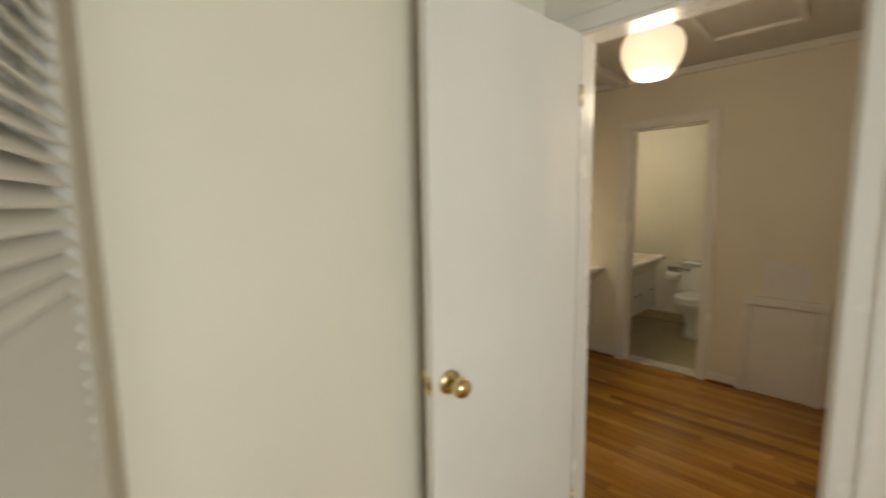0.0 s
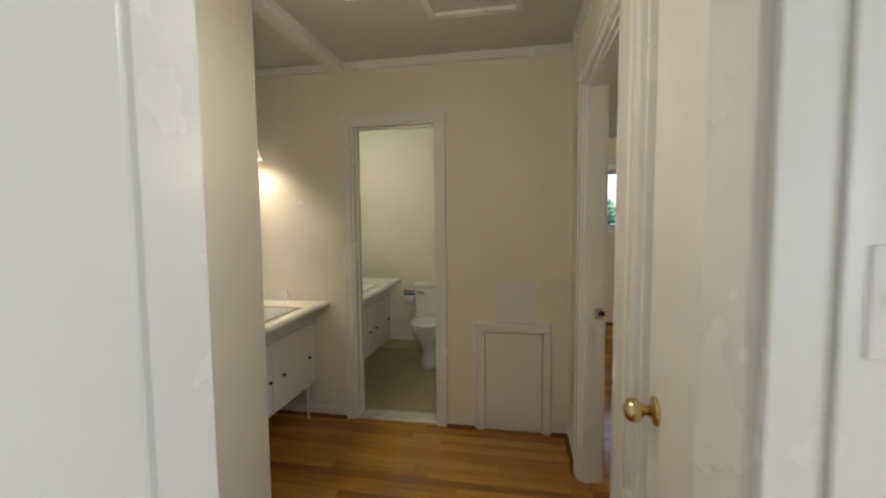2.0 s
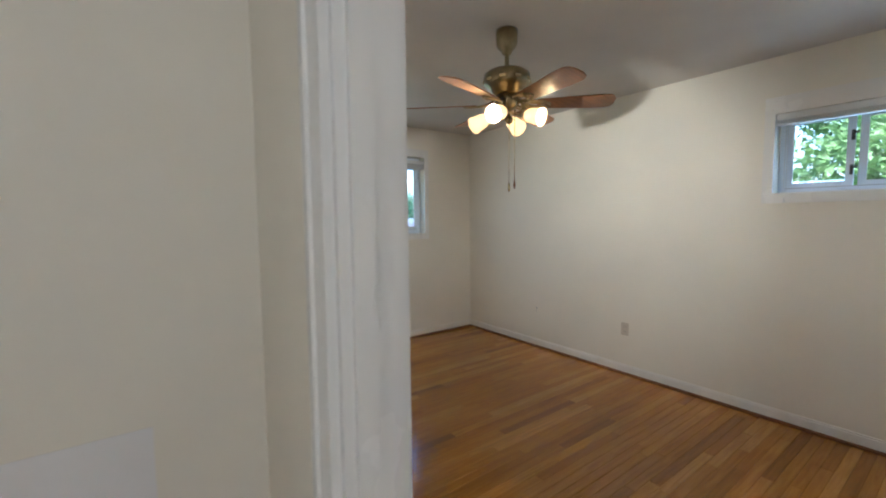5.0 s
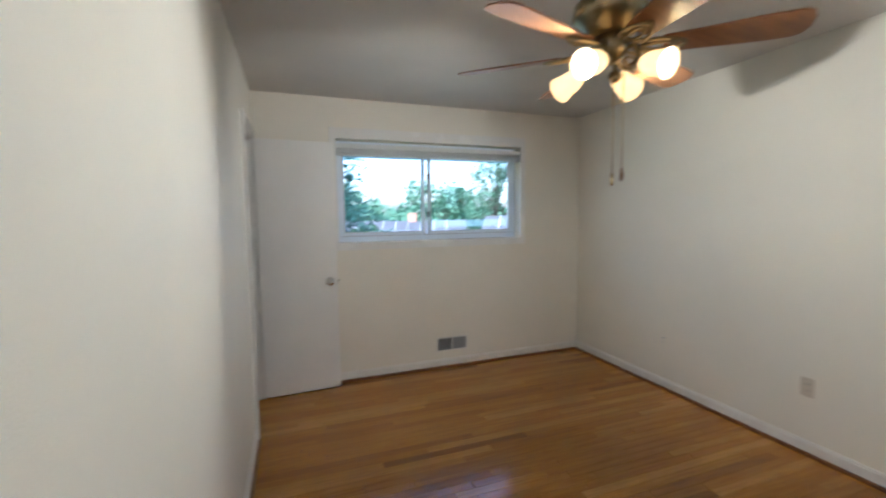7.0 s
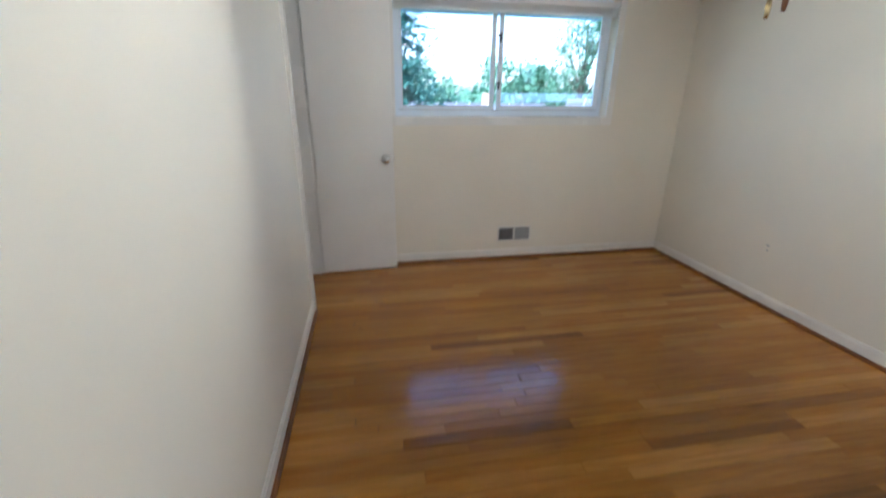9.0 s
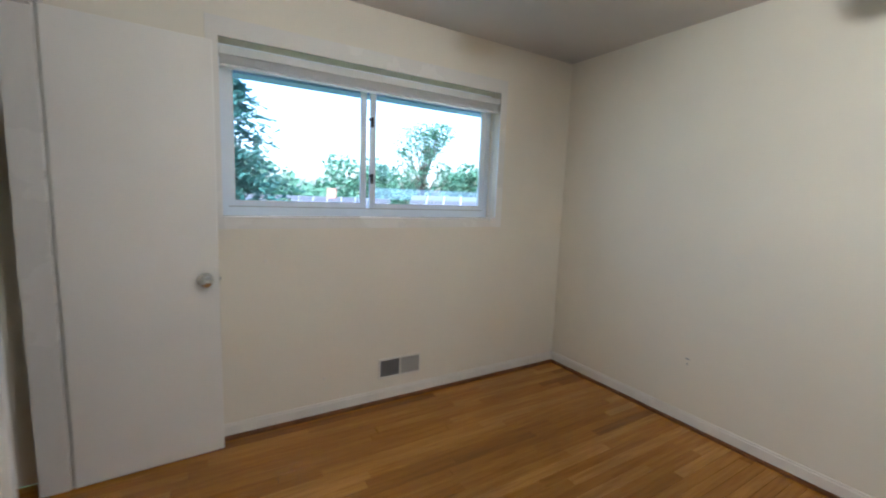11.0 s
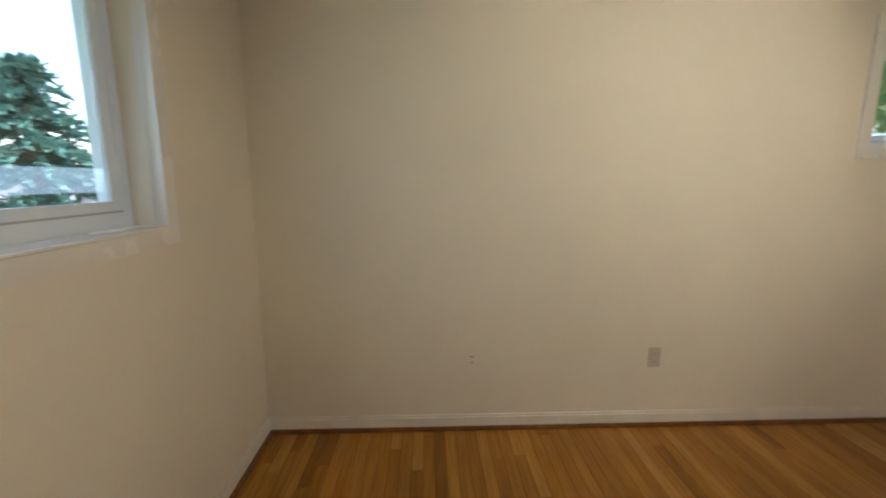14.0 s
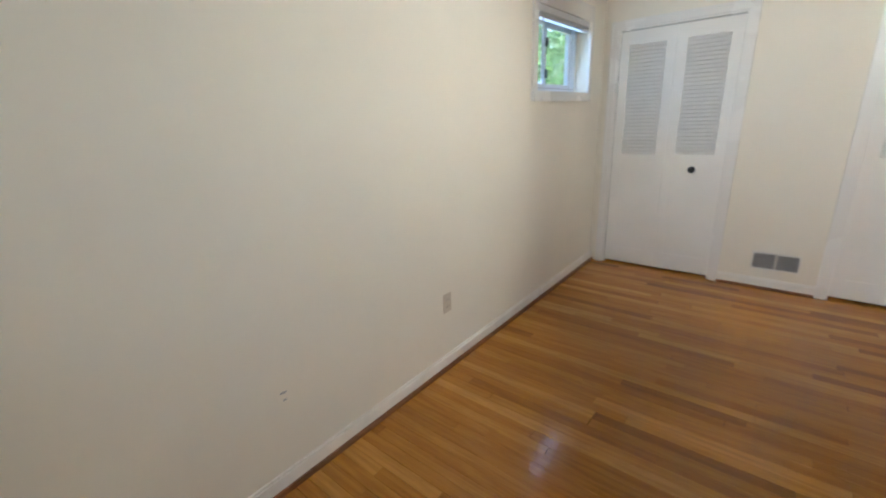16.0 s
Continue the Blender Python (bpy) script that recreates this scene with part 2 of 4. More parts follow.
def lathe(profile, n=32, axis=None):
    """A turned shape round z from (radius, height) pairs."""
    bm = bmesh.new()
    rings = []
    for r, z in profile:
        if r < 1e-6:
            rings.append([bm.verts.new((0, 0, z))])
        else:
            rings.append([bm.verts.new((r * math.cos(2 * math.pi * i / n), r * math.sin(2 * math.pi * i / n), z)) for i in range(n)])
    for a, b in zip(rings, rings[1:]):
        for i in range(n):
            j = (i + 1) % n
            if len(a) == 1 and len(b) > 1:
                bm.faces.new((a[0], b[j], b[i]))
            elif len(b) == 1 and len(a) > 1:
                bm.faces.new((a[i], a[j], b[0]))
            elif len(a) > 1:
                bm.faces.new((a[i], a[j], b[j], b[i]))
    bmesh.ops.recalc_face_normals(bm, faces=bm.faces[:])
    for f in bm.faces:
        f.smooth = True
    if axis is not None:
        bmesh.ops.transform(bm, matrix=axis, verts=bm.verts[:])
    return bm


def tube(points, r, n=8):
    bm = bmesh.new()
    pts = [Vector(p) for p in points]
    rings = []
    for i, p in enumerate(pts):
        d = (pts[min(i + 1, len(pts) - 1)] - pts[max(i - 1, 0)]).normalized()
        q = d.to_track_quat("Z", "Y")
        rr = r[i] if isinstance(r, (list, tuple)) else r
        rings.append([bm.verts.new(p + q @ Vector((rr * math.cos(2 * math.pi * k / n), rr * math.sin(2 * math.pi * k / n), 0))) for k in range(n)])
    for a, b in zip(rings, rings[1:]):
        for k in range(n):
            bm.faces.new((a[k], a[(k + 1) % n], b[(k + 1) % n], b[k]))
    bm.faces.new(rings[0][::-1])
    bm.faces.new(rings[-1])
    for f in bm.faces:
        f.smooth = len(f.verts) == 4
    return bm


def extrude_outline(outline, z0, z1):
    bm = bmesh.new()
    lo = [bm.verts.new((x, y, z0)) for x, y in outline]
    hi = [bm.verts.new((x, y, z1)) for x, y in outline]
    n = len(outline)
    bm.faces.new(lo[::-1])
    bm.faces.new(hi)
    for i in range(n):
        bm.faces.new((lo[i], lo[(i + 1) % n], hi[(i + 1) % n], hi[i]))
    bmesh.ops.recalc_face_normals(bm, faces=bm.faces[:])
    return bm


def moved(bm, m):
    bmesh.ops.transform(bm, matrix=m, verts=bm.verts[:])
    return bm


def mesh_of(name, bm, mat):
    me = bpy.data.meshes.new(name)
    bm.normal_update()
    bm.to_mesh(me)
    bm.free()
    me.materials.append(mat)
    return me


def part(name, bm, mat, parent, label=""):
    ob = new(name, mesh_of(name, bm, mat))
    ob.parent = parent
    if label:
        tagged(ob, label=label)
    return ob


def thing(name, label, category, at=(0, 0, 0), turn=0, group="", kind=""):
    ob = new(name)
    ob.empty_display_size = 0.05
    ob.location = at
    ob.rotation_euler = (0, 0, radians(turn))
    return tagged(ob, label=label, category=category, group=group, kind=kind)


def structure(name, bm, mat, label, category):
    ob = new(name, mesh_of(name, bm, mat))
    return tagged(ob, label=label, category=category, kind="structure")


def wall_bm(along, lo, hi, c0, c1, top, openings=(), bottom=0.0):
    """A wall that runs along x or y from lo to hi, c0 to c1 thick, with openings (a0, a1, z0, z1) cut right through."""
    a = sorted({lo, hi, *[v for o in openings for v in o[:2]]})
    z = sorted({bottom, top, *[v for o in openings for v in o[2:]]})
    full = {}
    for i in range(len(a) - 1):
        for k in range(len(z) - 1):
            am, zm = (a[i] + a[i + 1]) / 2, (z[k] + z[k + 1]) / 2
            full[i, k] = not any(o[0] < am < o[1] and o[2] < zm < o[3] for o in openings)
    bm = bmesh.new()
    made = {}

    def v(p, c, h):
        q = (p, c, h) if along == "x" else (c, p, h)
        if q not in made:
            made[q] = bm.verts.new(q)
        return made[q]

    for (i, k), on in full.items():
        if not on:
            continue
        a0, a1, z0, z1 = a[i], a[i + 1], z[k], z[k + 1]
        bm.faces.new((v(a0, c0, z0), v(a1, c0, z0), v(a1, c0, z1), v(a0, c0, z1)))
        bm.faces.new((v(a0, c1, z0), v(a0, c1, z1), v(a1, c1, z1), v(a1, c1, z0)))
        for di, dk, p in ((-1, 0, ((a0, z0), (a0, z1))), (1, 0, ((a1, z0), (a1, z1))), (0, -1, ((a0, z0), (a1, z0))), (0, 1, ((a0, z1), (a1, z1)))):
            if not full.get((i + di, k + dk), False):
                (pa, pz), (qa, qz) = p
                bm.faces.new((v(pa, c0, pz), v(qa, c0, qz), v(qa, c1, qz), v(pa, c1, pz)))
    bmesh.ops.recalc_face_normals(bm, faces=bm.faces[:])
    return bm


# ---- structure ----
CEIL = 2.435
structure("wall_entry", wall_bm("x", -1.11, 3.565, 1.58, 1.69, CEIL, [(-0.475, 0.295, 0, 2.05)]), M_WALLA, "off-white painted plaster wall with a doorway", "wall")
structure("wall_entry_west", wall_bm("y", -2.5, 1.58, -0.74, -0.62, CEIL, [(-0.95, 0.16, 0, 2.04)]), M_WALL, "cream painted plaster wall beside a closet", "wall")
structure("wall_entry_east", wall_bm("y", -2.5, 1.58, 2.9, 3.02, CEIL, [(-1.55, 0.45, 0.55, 2.05)]), M_WALLA, "off-white painted plaster wall with a window", "wall")
structure("wall_entry_south", wall_bm("x", -0.74, 3.02, -2.62, -2.5, CEIL), M_WALLA, "off-white painted plaster wall", "wall")
structure("wall_entry_closet", boxes(((-1.35, -1.0, 0), (-1.25, 0.2, CEIL)), ((-1.25, -1.07, 0), (-0.74, -0.95, CEIL)), ((-1.25, 0.16, 0), (-0.74, 0.24, CEIL))), M_WALL, "cream painted closet walls", "wall")
structure("wall_hall_west", wall_bm("y", 1.58, 2.78, -1.23, -1.11, CEIL), M_WALL, "cream painted hall wall with an outer corner", "wall")
structure("wall_alcove_south", wall_bm("x", -1.86, -1.23, 2.66, 2.78, CEIL), M_WALL, "cream painted wall of the vanity alcove", "wall")
structure("wall_bath_west", wall_bm("y", 2.66, 5.44, -1.98, -1.86, CEIL), M_WALL, "cream painted wall behind the vanities", "wall")
structure("wall_hall_north", wall_bm("x", -1.86, 0.36, 3.755, 3.865, CEIL, [(-1.085, -0.495, 0, 2.035)]), M_WALL, "cream painted plaster wall with the bathroom doorway", "wall")
structure("wall_bath_north", wall_bm("x", -1.86, 0.36, 5.32, 5.44, CEIL), M_BATHWALL, "off-white painted bathroom wall", "wall")
structure("wall_bedroom_west", wall_bm("y", 1.69, 6.80, 0.36, 0.46, CEIL, [(1.78, 2.24, 0, 2.05), (2.49, 3.30, 0, 2.06), (6.06, 6.69, 0, 2.05)]), M_WALL, "cream painted wall with three door openings", "wall")
structure("wall_bedroom_north", wall_bm("x", 0.36, 3.765, 6.80, 7.00, CEIL + 0.2, [(1.10, 2.86, 1.212, 2.10)]), M_WALL, "cream painted outer wall with a wide window", "wall")
structure("wall_bedroom_east", wall_bm("y", 1.58, 6.80, 3.565, 3.765, CEIL + 0.2, [(2.775, 3.67, 1.537, 2.06)]), M_WALL, "cream painted outer wall with a small high window", "wall")
structure("wall_bedroom_south", wall_bm("x", 0.46, 3.565, 2.31, 2.42, CEIL, [(2.56, 3.445, 0, 2.03), (0.94, 1.825, 0, 2.03)]), M_WALL, "cream painted wall with two closet openings", "wall")
structure("wall_closet_corner", boxes(((-0.5, 5.44, 0), (-0.4, 6.9, CEIL)), ((-0.4, 6.8, 0), (0.36, 6.9, CEIL)), ((0.46, 2.22, 0), (1.1, 2.31, CEIL)), ((1.1, 1.69, 0), (1.2, 2.31, CEIL))), M_WALL, "cream painted closet walls", "wall")
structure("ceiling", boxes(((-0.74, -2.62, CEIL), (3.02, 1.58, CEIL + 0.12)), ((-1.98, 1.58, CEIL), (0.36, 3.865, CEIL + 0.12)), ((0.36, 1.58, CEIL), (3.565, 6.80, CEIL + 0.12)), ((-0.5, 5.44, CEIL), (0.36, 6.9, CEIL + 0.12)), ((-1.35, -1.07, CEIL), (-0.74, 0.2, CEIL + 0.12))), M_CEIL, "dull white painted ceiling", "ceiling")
structure("ceiling_bath", boxes(((-1.98, 3.865, CEIL), (0.36, 5.44, CEIL + 0.1))), M_BLUE, "light blue painted bathroom ceiling", "ceiling")
structure("trim_bath", boxes(((-1.86, 5.265, CEIL - 0.075), (0.36, 5.32, CEIL)), ((-1.86, 5.24, CEIL - 0.03), (0.36, 5.265, CEIL)), ((-1.86, 3.865, CEIL - 0.075), (-1.805, 5.265, CEIL))), M_BLUE, "light blue painted crown moulding", "trim")
# trims of the hall ceiling
structure("trim_hall", boxes(((-1.20, 1.69, CEIL - 0.055), (-1.11, 3.755, CEIL)), ((-1.11, 3.725, CEIL - 0.05), (0.36, 3.755, CEIL)), ((-1.86, 3.725, CEIL - 0.05), (-1.20, 3.755, CEIL)), ((0.335, 1.69, CEIL - 0.05), (0.36, 3.725, CEIL)), ((-1.86, 2.78, CEIL - 0.05), (-1.83, 3.725, CEIL))), M_TRIM, "painted ceiling batten and cornice strips", "trim")
structure("trim_hatch", boxes(((-0.42, 2.55, CEIL - 0.018), (-0.385, 3.25, CEIL)), ((0.02, 2.55, CEIL - 0.018), (0.055, 3.25, CEIL)), ((-0.385, 2.55, CEIL - 0.018), (0.02, 2.585, CEIL)), ((-0.385, 3.215, CEIL - 0.018), (0.02, 3.25, CEIL))), M_TRIM, "flat battens round the ceiling hatch", "trim")


def casing(name, along, a0, a1, top, face, out, w=0.062, d=0.017, sides=(1, 1)):
    """Flat casing round an opening on one wall face; out is the side (+1 or -1) it stands proud on."""
    c0, c1 = sorted((face, face + out * d))
    e0, e1 = sorted((face + out * d, face + out * (d + 0.006)))
    bm = bmesh.new()

    def add(p0, p1, z0, z1, q0, q1):
        if along == "x":
            box(bm, (p0, q0, z0), (p1, q1, z1))
        else:
            box(bm, (q0, p0, z0), (q1, p1, z1))

    if sides[0]:
        add(a0 - w, a0, 0, top, c0, c1)
        add(a0 - w, a0 - w + 0.018, 0, top + w - 0.018, e0, e1)
    if sides[1]:
        add(a1, a1 + w, 0, top, c0, c1)
        add(a1 + w - 0.018, a1 + w, 0, top + w - 0.018, e0, e1)
    add(a0 - w * sides[0], a1 + w * sides[1], top, top + w, c0, c1)
    add(a0 - w * sides[0], a1 + w * sides[1], top + w - 0.018, top + w, e0, e1)
    return structure(name, bm, M_TRIM, "glossy off-white painted door casing", "trim")


def jamb(name, along, a0, a1, top, c0, c1, stop=None):
    """A door lining inside an opening, with a stop bead."""
    bm = bmesh.new()
    t = 0.014

    def add(p0, p1, z0, z1, q0, q1):
        if along == "x":
            box(bm, (p0, q0, z0), (p1, q1, z1))
        else:
            box(bm, (q0, p0, z0), (q1, p1, z1))

    add(a0, a0 + t, 0, top, c0 - 0.002, c1 + 0.002)
    add(a1 - t, a1, 0, top, c0 - 0.002, c1 + 0.002)
    add(a0 + t, a1 - t, top - t, top, c0 - 0.002, c1 + 0.002)
    if stop:
        add(a0 + t, a0 + t + 0.011, 0, top - t, *stop)
        add(a1 - t - 0.011, a1 - t, 0, top - t, *stop)
        add(a0 + t + 0.011, a1 - t - 0.011, top - t - 0.011, top - t, *stop)
    return structure(name, bm, M_TRIM, "glossy off-white painted door lining", "trim")


casing("trim_entry", "x", -0.475, 0.295, 2.05, 1.58, -1, w=0.075)
casing("trim_entry", "x", -0.475, 0.295, 2.05, 1.69, 1, sides=(1, 0))
jamb("trim_entry_jamb", "x", -0.475, 0.295, 2.05, 1.58, 1.69)
casing("trim_bathdoor", "x", -1.085, -0.495, 2.035, 3.755, -1)
jamb("trim_bathdoor_jamb", "x", -1.085, -0.495, 2.035, 3.755, 3.865, (3.81, 3.85))
casing("trim_bedroomdoor", "y", 2.49, 3.30, 2.06, 0.36, -1)
casing("trim_bedroomdoor", "y", 2.49, 3.30, 2.06, 0.46, 1)
jamb("trim_bedroomdoor_jamb", "y", 2.49, 3.30, 2.06, 0.36, 0.46, (0.375, 0.41))
casing("trim_linendoor", "y", 1.78, 2.24, 2.05, 0.36, -1, sides=(0, 1))
jamb("trim_linendoor_jamb", "y", 1.78, 2.24, 2.05, 0.36, 0.46)
casing("trim_cornerdoor", "y", 6.06, 6.69, 2.05, 0.46, 1, w=0.055)
jamb("trim_cornerdoor_jamb", "y", 6.06, 6.69, 2.05, 0.36, 0.46)
casing("trim_closet", "x", 2.56, 3.445, 2.03, 2.42, 1, w=0.06)
casing("trim_closet", "x", 0.94, 1.825, 2.03, 2.42, 1, w=0.06)
jamb("trim_closet_jamb", "x", 2.56, 3.445, 2.03, 2.31, 2.42)
jamb("trim_closet_jamb", "x", 0.94, 1.825, 2.03, 2.31, 2.42)


def skirting(name, runs, h=0.085, d=0.013):
    """runs: along, a0, a1, wall face, outward side."""
    bm, sh = bmesh.new(), bmesh.new()
    for along, a0, a1, face, out in runs:
        for b, q, z0, z1, inset in ((bm, d, 0.0, h - 0.012, 0), (bm, d * 0.6, h - 0.012, h, 0), (sh, 0.016, 0.0, 0.013, d), (sh, 0.010, 0.013, 0.02, d)):
            c0, c1 = sorted((face + out * inset, face + out * (inset + q)))
            if along == "x":
                box(b, (a0, c0, z0), (a1, c1, z1))
            else:
                box(b, (c0, a0, z0), (c1, a1, z1))
    structure(name, bm, M_BASE, "off-white painted wooden baseboard", "baseboard")
    structure(name + "_shoe", sh, M_SHOE, "dark stained shoe moulding along the baseboard", "baseboard")


skirting("baseboard_bedroom", [("x", 0.46, 3.565, 6.80, -1), ("y", 2.42, 6.80, 3.565, -1), ("x", 1.885, 2.50, 2.42, 1), ("x", 0.46, 0.88, 2.42, 1), ("y", 3.362, 6.005, 0.46, 1), ("y", 6.745, 6.80, 0.46, 1)])
skirting("baseboard_hall", [("x", -0.433, -0.245, 3.755, -1), ("x", 0.25, 0.36, 3.755, -1), ("x", -1.84, -1.147, 3.755, -1), ("y", 3.362, 3.755, 0.36, -1), ("y", 1.69, 2.78, -1.11, 1), ("x", -1.11, -0.537, 1.69, 1)], h=0.075)
structure("baseboard_bath", soft_box((-1.86, 5.308, 0.0), (0.36, 5.32, 0.105), 0.003), M_TILE, "beige tile skirting of the bathroom", "baseboard")
skirting("baseboard_entry", [("x", 0.37, 2.9, 1.58, -1), ("y", 0.16, 1.58, -0.62, 1)])

# ---- doors ----


def knob(parent, at, axis, mat, label):
    """A round door knob: rose, neck and ball along +z of axis."""
    m = Matrix.Translation(at) @ axis @ Matrix.Scale(1.12, 4)
    k = part("door_knob", lathe([(0, 0.066), (0.014, 0.065), (0.024, 0.058), (0.0275, 0.048), (0.026, 0.038), (0.018, 0.030), (0.011, 0.026), (0.011, 0.006), (0, 0.006)], 28, m), mat, parent, label)
    part("rose", lathe([(0, 0.009), (0.022, 0.009), (0.031, 0.005), (0.033, 0.0), (0, 0.0)], 28, m), mat, k)
    return k


EAST = Matrix.Rotation(radians(90), 4, "Y")
WEST = Matrix.Rotation(radians(-90), 4, "Y")
NORTH = Matrix.Rotation(radians(-90), 4, "X")
SOUTH = Matrix.Rotation(radians(90), 4, "X")


def flush_door(name, label, hinge, turn, width, height, knob_mat, sides=(1, 1), thick=0.035, kz=0.905):
    """A flush leaf that starts at its hinge and runs along its own x; its faces are at y = 0 and y = -thick."""
    d = thing(name, label, "door", (*hinge, 0.008), turn, kind="structure")
    part("leaf", soft_box((0.002, -thick, 0), (width, 0, height), 0.003), M_DOOR, d)
    if sides[0]:
        knob(d, (width - 0.062, 0, kz), NORTH, knob_mat, "polished round metal knob")
    if sides[1]:
        knob(d, (width - 0.062, -thick, kz), SOUTH, knob_mat, "polished round metal knob")
    part("latch", boxes(((width - 0.001, -thick * 0.5 - 0.012, kz - 0.028), (width + 0.0015, -thick * 0.5 + 0.012, kz + 0.028)), ((width, -0.5 * thick - 0.006, kz - 0.009), (width + 0.009, -0.5 * thick + 0.006, kz + 0.009))), knob_mat, d)
    for z in (0.2, height - 0.22):
        part("hinge", lathe([(0, z - 0.04), (0.005, z - 0.04), (0.005, z + 0.04), (0, z + 0.04)], 10, Matrix.Translation((-0.003, 0.004, 0))), knob_mat, d)
    return d


flush_door("door_1", "off-white flush door standing open with brass knob", (-0.452, 1.555), -94.8, 0.722, 2.03, M_BRASS)
flush_door("door_2", "off-white flush linen closet door, shut, with brass knob", (0.376, 1.796), 90, 0.428, 2.025, M_BRASS, sides=(1, 0))
flush_door("door_3", "off-white flush closet door standing open by the window wall", (0.475, 6.70), 3.0, 0.595, 2.04, M_CHROME, sides=(0, 1))

# strike plate of the bedroom doorway
sp = thing("strike_plate", "dark metal strike plate on the door lining", "strike plate", (0.44, 3.284, 0.905))
part("plate", boxes(((-0.018, -0.0015, -0.03), (0.022, 0.0, 0.03))), M_STEEL, sp)
part("lip", boxes(((0.0, -0.004, -0.012), (0.03, -0.0016, 0.012))), M_BLACK, sp)


def louver_panel(parent, w, h, at, turn, knob_side=0, s=0.072):
    """One bifold panel: louvres above, flat panel below."""
    m = Matrix.Translation(at) @ Matrix.Rotation(radians(turn), 4, "Z")
    mid = 0.93
    p = part("panel", moved(boxes(((0, -0.028, 0), (s, 0, h)), ((w - s, -0.028, 0), (w, 0, h)), ((s, -0.028, h - 0.10), (w - s, 0, h)), ((s, -0.028, mid), (w - s, 0, mid + 0.07)), ((s, -0.028, 0), (w - s, 0, 0.14)), ((s, -0.020, 0.14), (w - s, -0.006, mid))), m), M_DOOR, parent)
    n = 30
    step = (h - 0.10 - mid - 0.07) / n
    slat = None
    for i in range(n):
        z = mid + 0.07 + step * (i + 0.5)
        sm = m @ Matrix.Translation((0, -0.014, z)) @ Matrix.Rotation(radians(-47), 4, "X")
        if slat is None:
            b = bmesh.new()
            box(b, (s, -0.0215, -0.0025), (w - s, 0.0215, 0.0025))
            slat = mesh_of("slat", b, M_DOOR)
        o = new("slat", slat)
        o.parent = p
        o.matrix_basis = sm
    if knob_side:
        x = w / 2
        part("pull_knob", lathe([(0, 0.034), (0.020, 0.032), (0.028, 0.024), (0.020, 0.015), (0.008, 0.010), (0.009, 0.0), (0, 0)], 20, m @ Matrix.Translation((x, 0, mid - 0.045)) @ NORTH), M_BLACK, p, "black round pull knob")
    return p


def bifold(name, x0, x1, y):
    d = thing(name, "off-white louvered bifold closet door, shut", "closet door", (0, 0, 0), kind="structure")
    mid = (x0 + x1) / 2
    louver_panel(d, mid - x0 - 0.004, 1.985, (x0 + 0.003, y, 0.022), 1.2, 1)
    louver_panel(d, x1 - mid - 0.004, 1.985, (mid + 0.001, y + 0.008, 0.022), -1.2)
    part("track", boxes(((x0, y - 0.03, 2.008), (x1, y - 0.004, 2.014))), M_STEEL, d)
    return d


bifold("door_4", 2.574, 3.431, 2.40)
bifold("door_5", 0.954, 1.811, 2.40)
# folded closet door of the first room
fold = thing("door_6", "off-white louvered bifold closet door folded open", "closet door", (0, 0, 0), kind="structure")
louver_panel(fold, 0.46, 2.0, (-0.60, 0.135, 0.015), -15, s=0.035)
louver_panel(fold, 0.46, 2.0, (-0.60, 0.095, 0.015), -17, s=0.035)

# ---- windows ----


def slider_window(name, along, a0, a1, z0, z1, c_in, c_out, label, split, out, foot=0.035):
    """A two-sash sliding window in an opening; c_in is the room side of the frame."""
    w = thing(name, label, "window", (0, 0, 0), kind="structure")

    def b(p0, p1, h0, h1, q0, q1, bm):
        q0, q1 = sorted((q0, q1))
        if along == "x":
            box(bm, (p0, q0, h0), (p1, q1, h1))
        else:
            box(bm, (q0, p0, h0), (q1, p1, h1))

    f = bmesh.new()
    d = out
    fw = 0.035
    b(a0, a1, z0, z0 + foot, c_in, c_out, f)
    z0 += foot - fw
    b(a0, a1, z1 - fw, z1, c_in, c_out, f)
    b(a0, a0 + fw, z0 + fw, z1 - fw, c_in, c_out, f)
    b(a1 - fw, a1, z0 + fw, z1 - fw, c_in, c_out, f)
    frame_ob = part("window_frame", f, M_VINYL_GLARE, w)
    sill = bmesh.new()
    b(a0 + fw, a1 - fw, z0 + fw, z0 + fw + 0.006, c_in + d * 0.002, c_in + d * 0.012, sill)
    part("track_rail", sill, M_ALU, frame_ob)
    for i, (s0, s1, q) in enumerate(((a0 + fw, split - 0.012, 0.030), (split + 0.005, a1 - fw, 0.006))):
        s = bmesh.new()
        r = 0.036
        qa, qb = c_in + d * q, c_in + d * (q + 0.022)
        b(s0, s1, z0 + fw, z0 + fw + r, qa, qb, s)
        b(s0, s1, z1 - fw - r, z1 - fw, qa, qb, s)
        b(s0, s0 + r, z0 + fw + r, z1 - fw - r, qa, qb, s)
        b(s1 - r, s1, z0 + fw + r, z1 - fw - r, qa, qb, s)
        sash = part("sash", s, M_VINYL_GLARE, w)
        g = bmesh.new()
        b(s0 + r - 0.004, s1 - r + 0.004, z0 + fw + r - 0.004, z1 - fw - r + 0.004, c_in + d * (q + 0.009), c_in + d * (q + 0.013), g)
        pane = part("pane", g, M_GLASS, sash)
        pane.visible_shadow = False
    for z in (z0 + 0.26 * (z1 - z0), z0 + 0.66 * (z1 - z0)):
        l = bmesh.new()
        b(split + 0.004, split + 0.020, z - 0.03, z + 0.03, c_in - d * 0.012, c_in + d * 0.005, l)
        b(split - 0.014, split + 0.004, z + 0.008, z + 0.022, c_in - d * 0.012, c_in - d * 0.004, l)
        part("latch", l, M_BLACK, w)
    return w


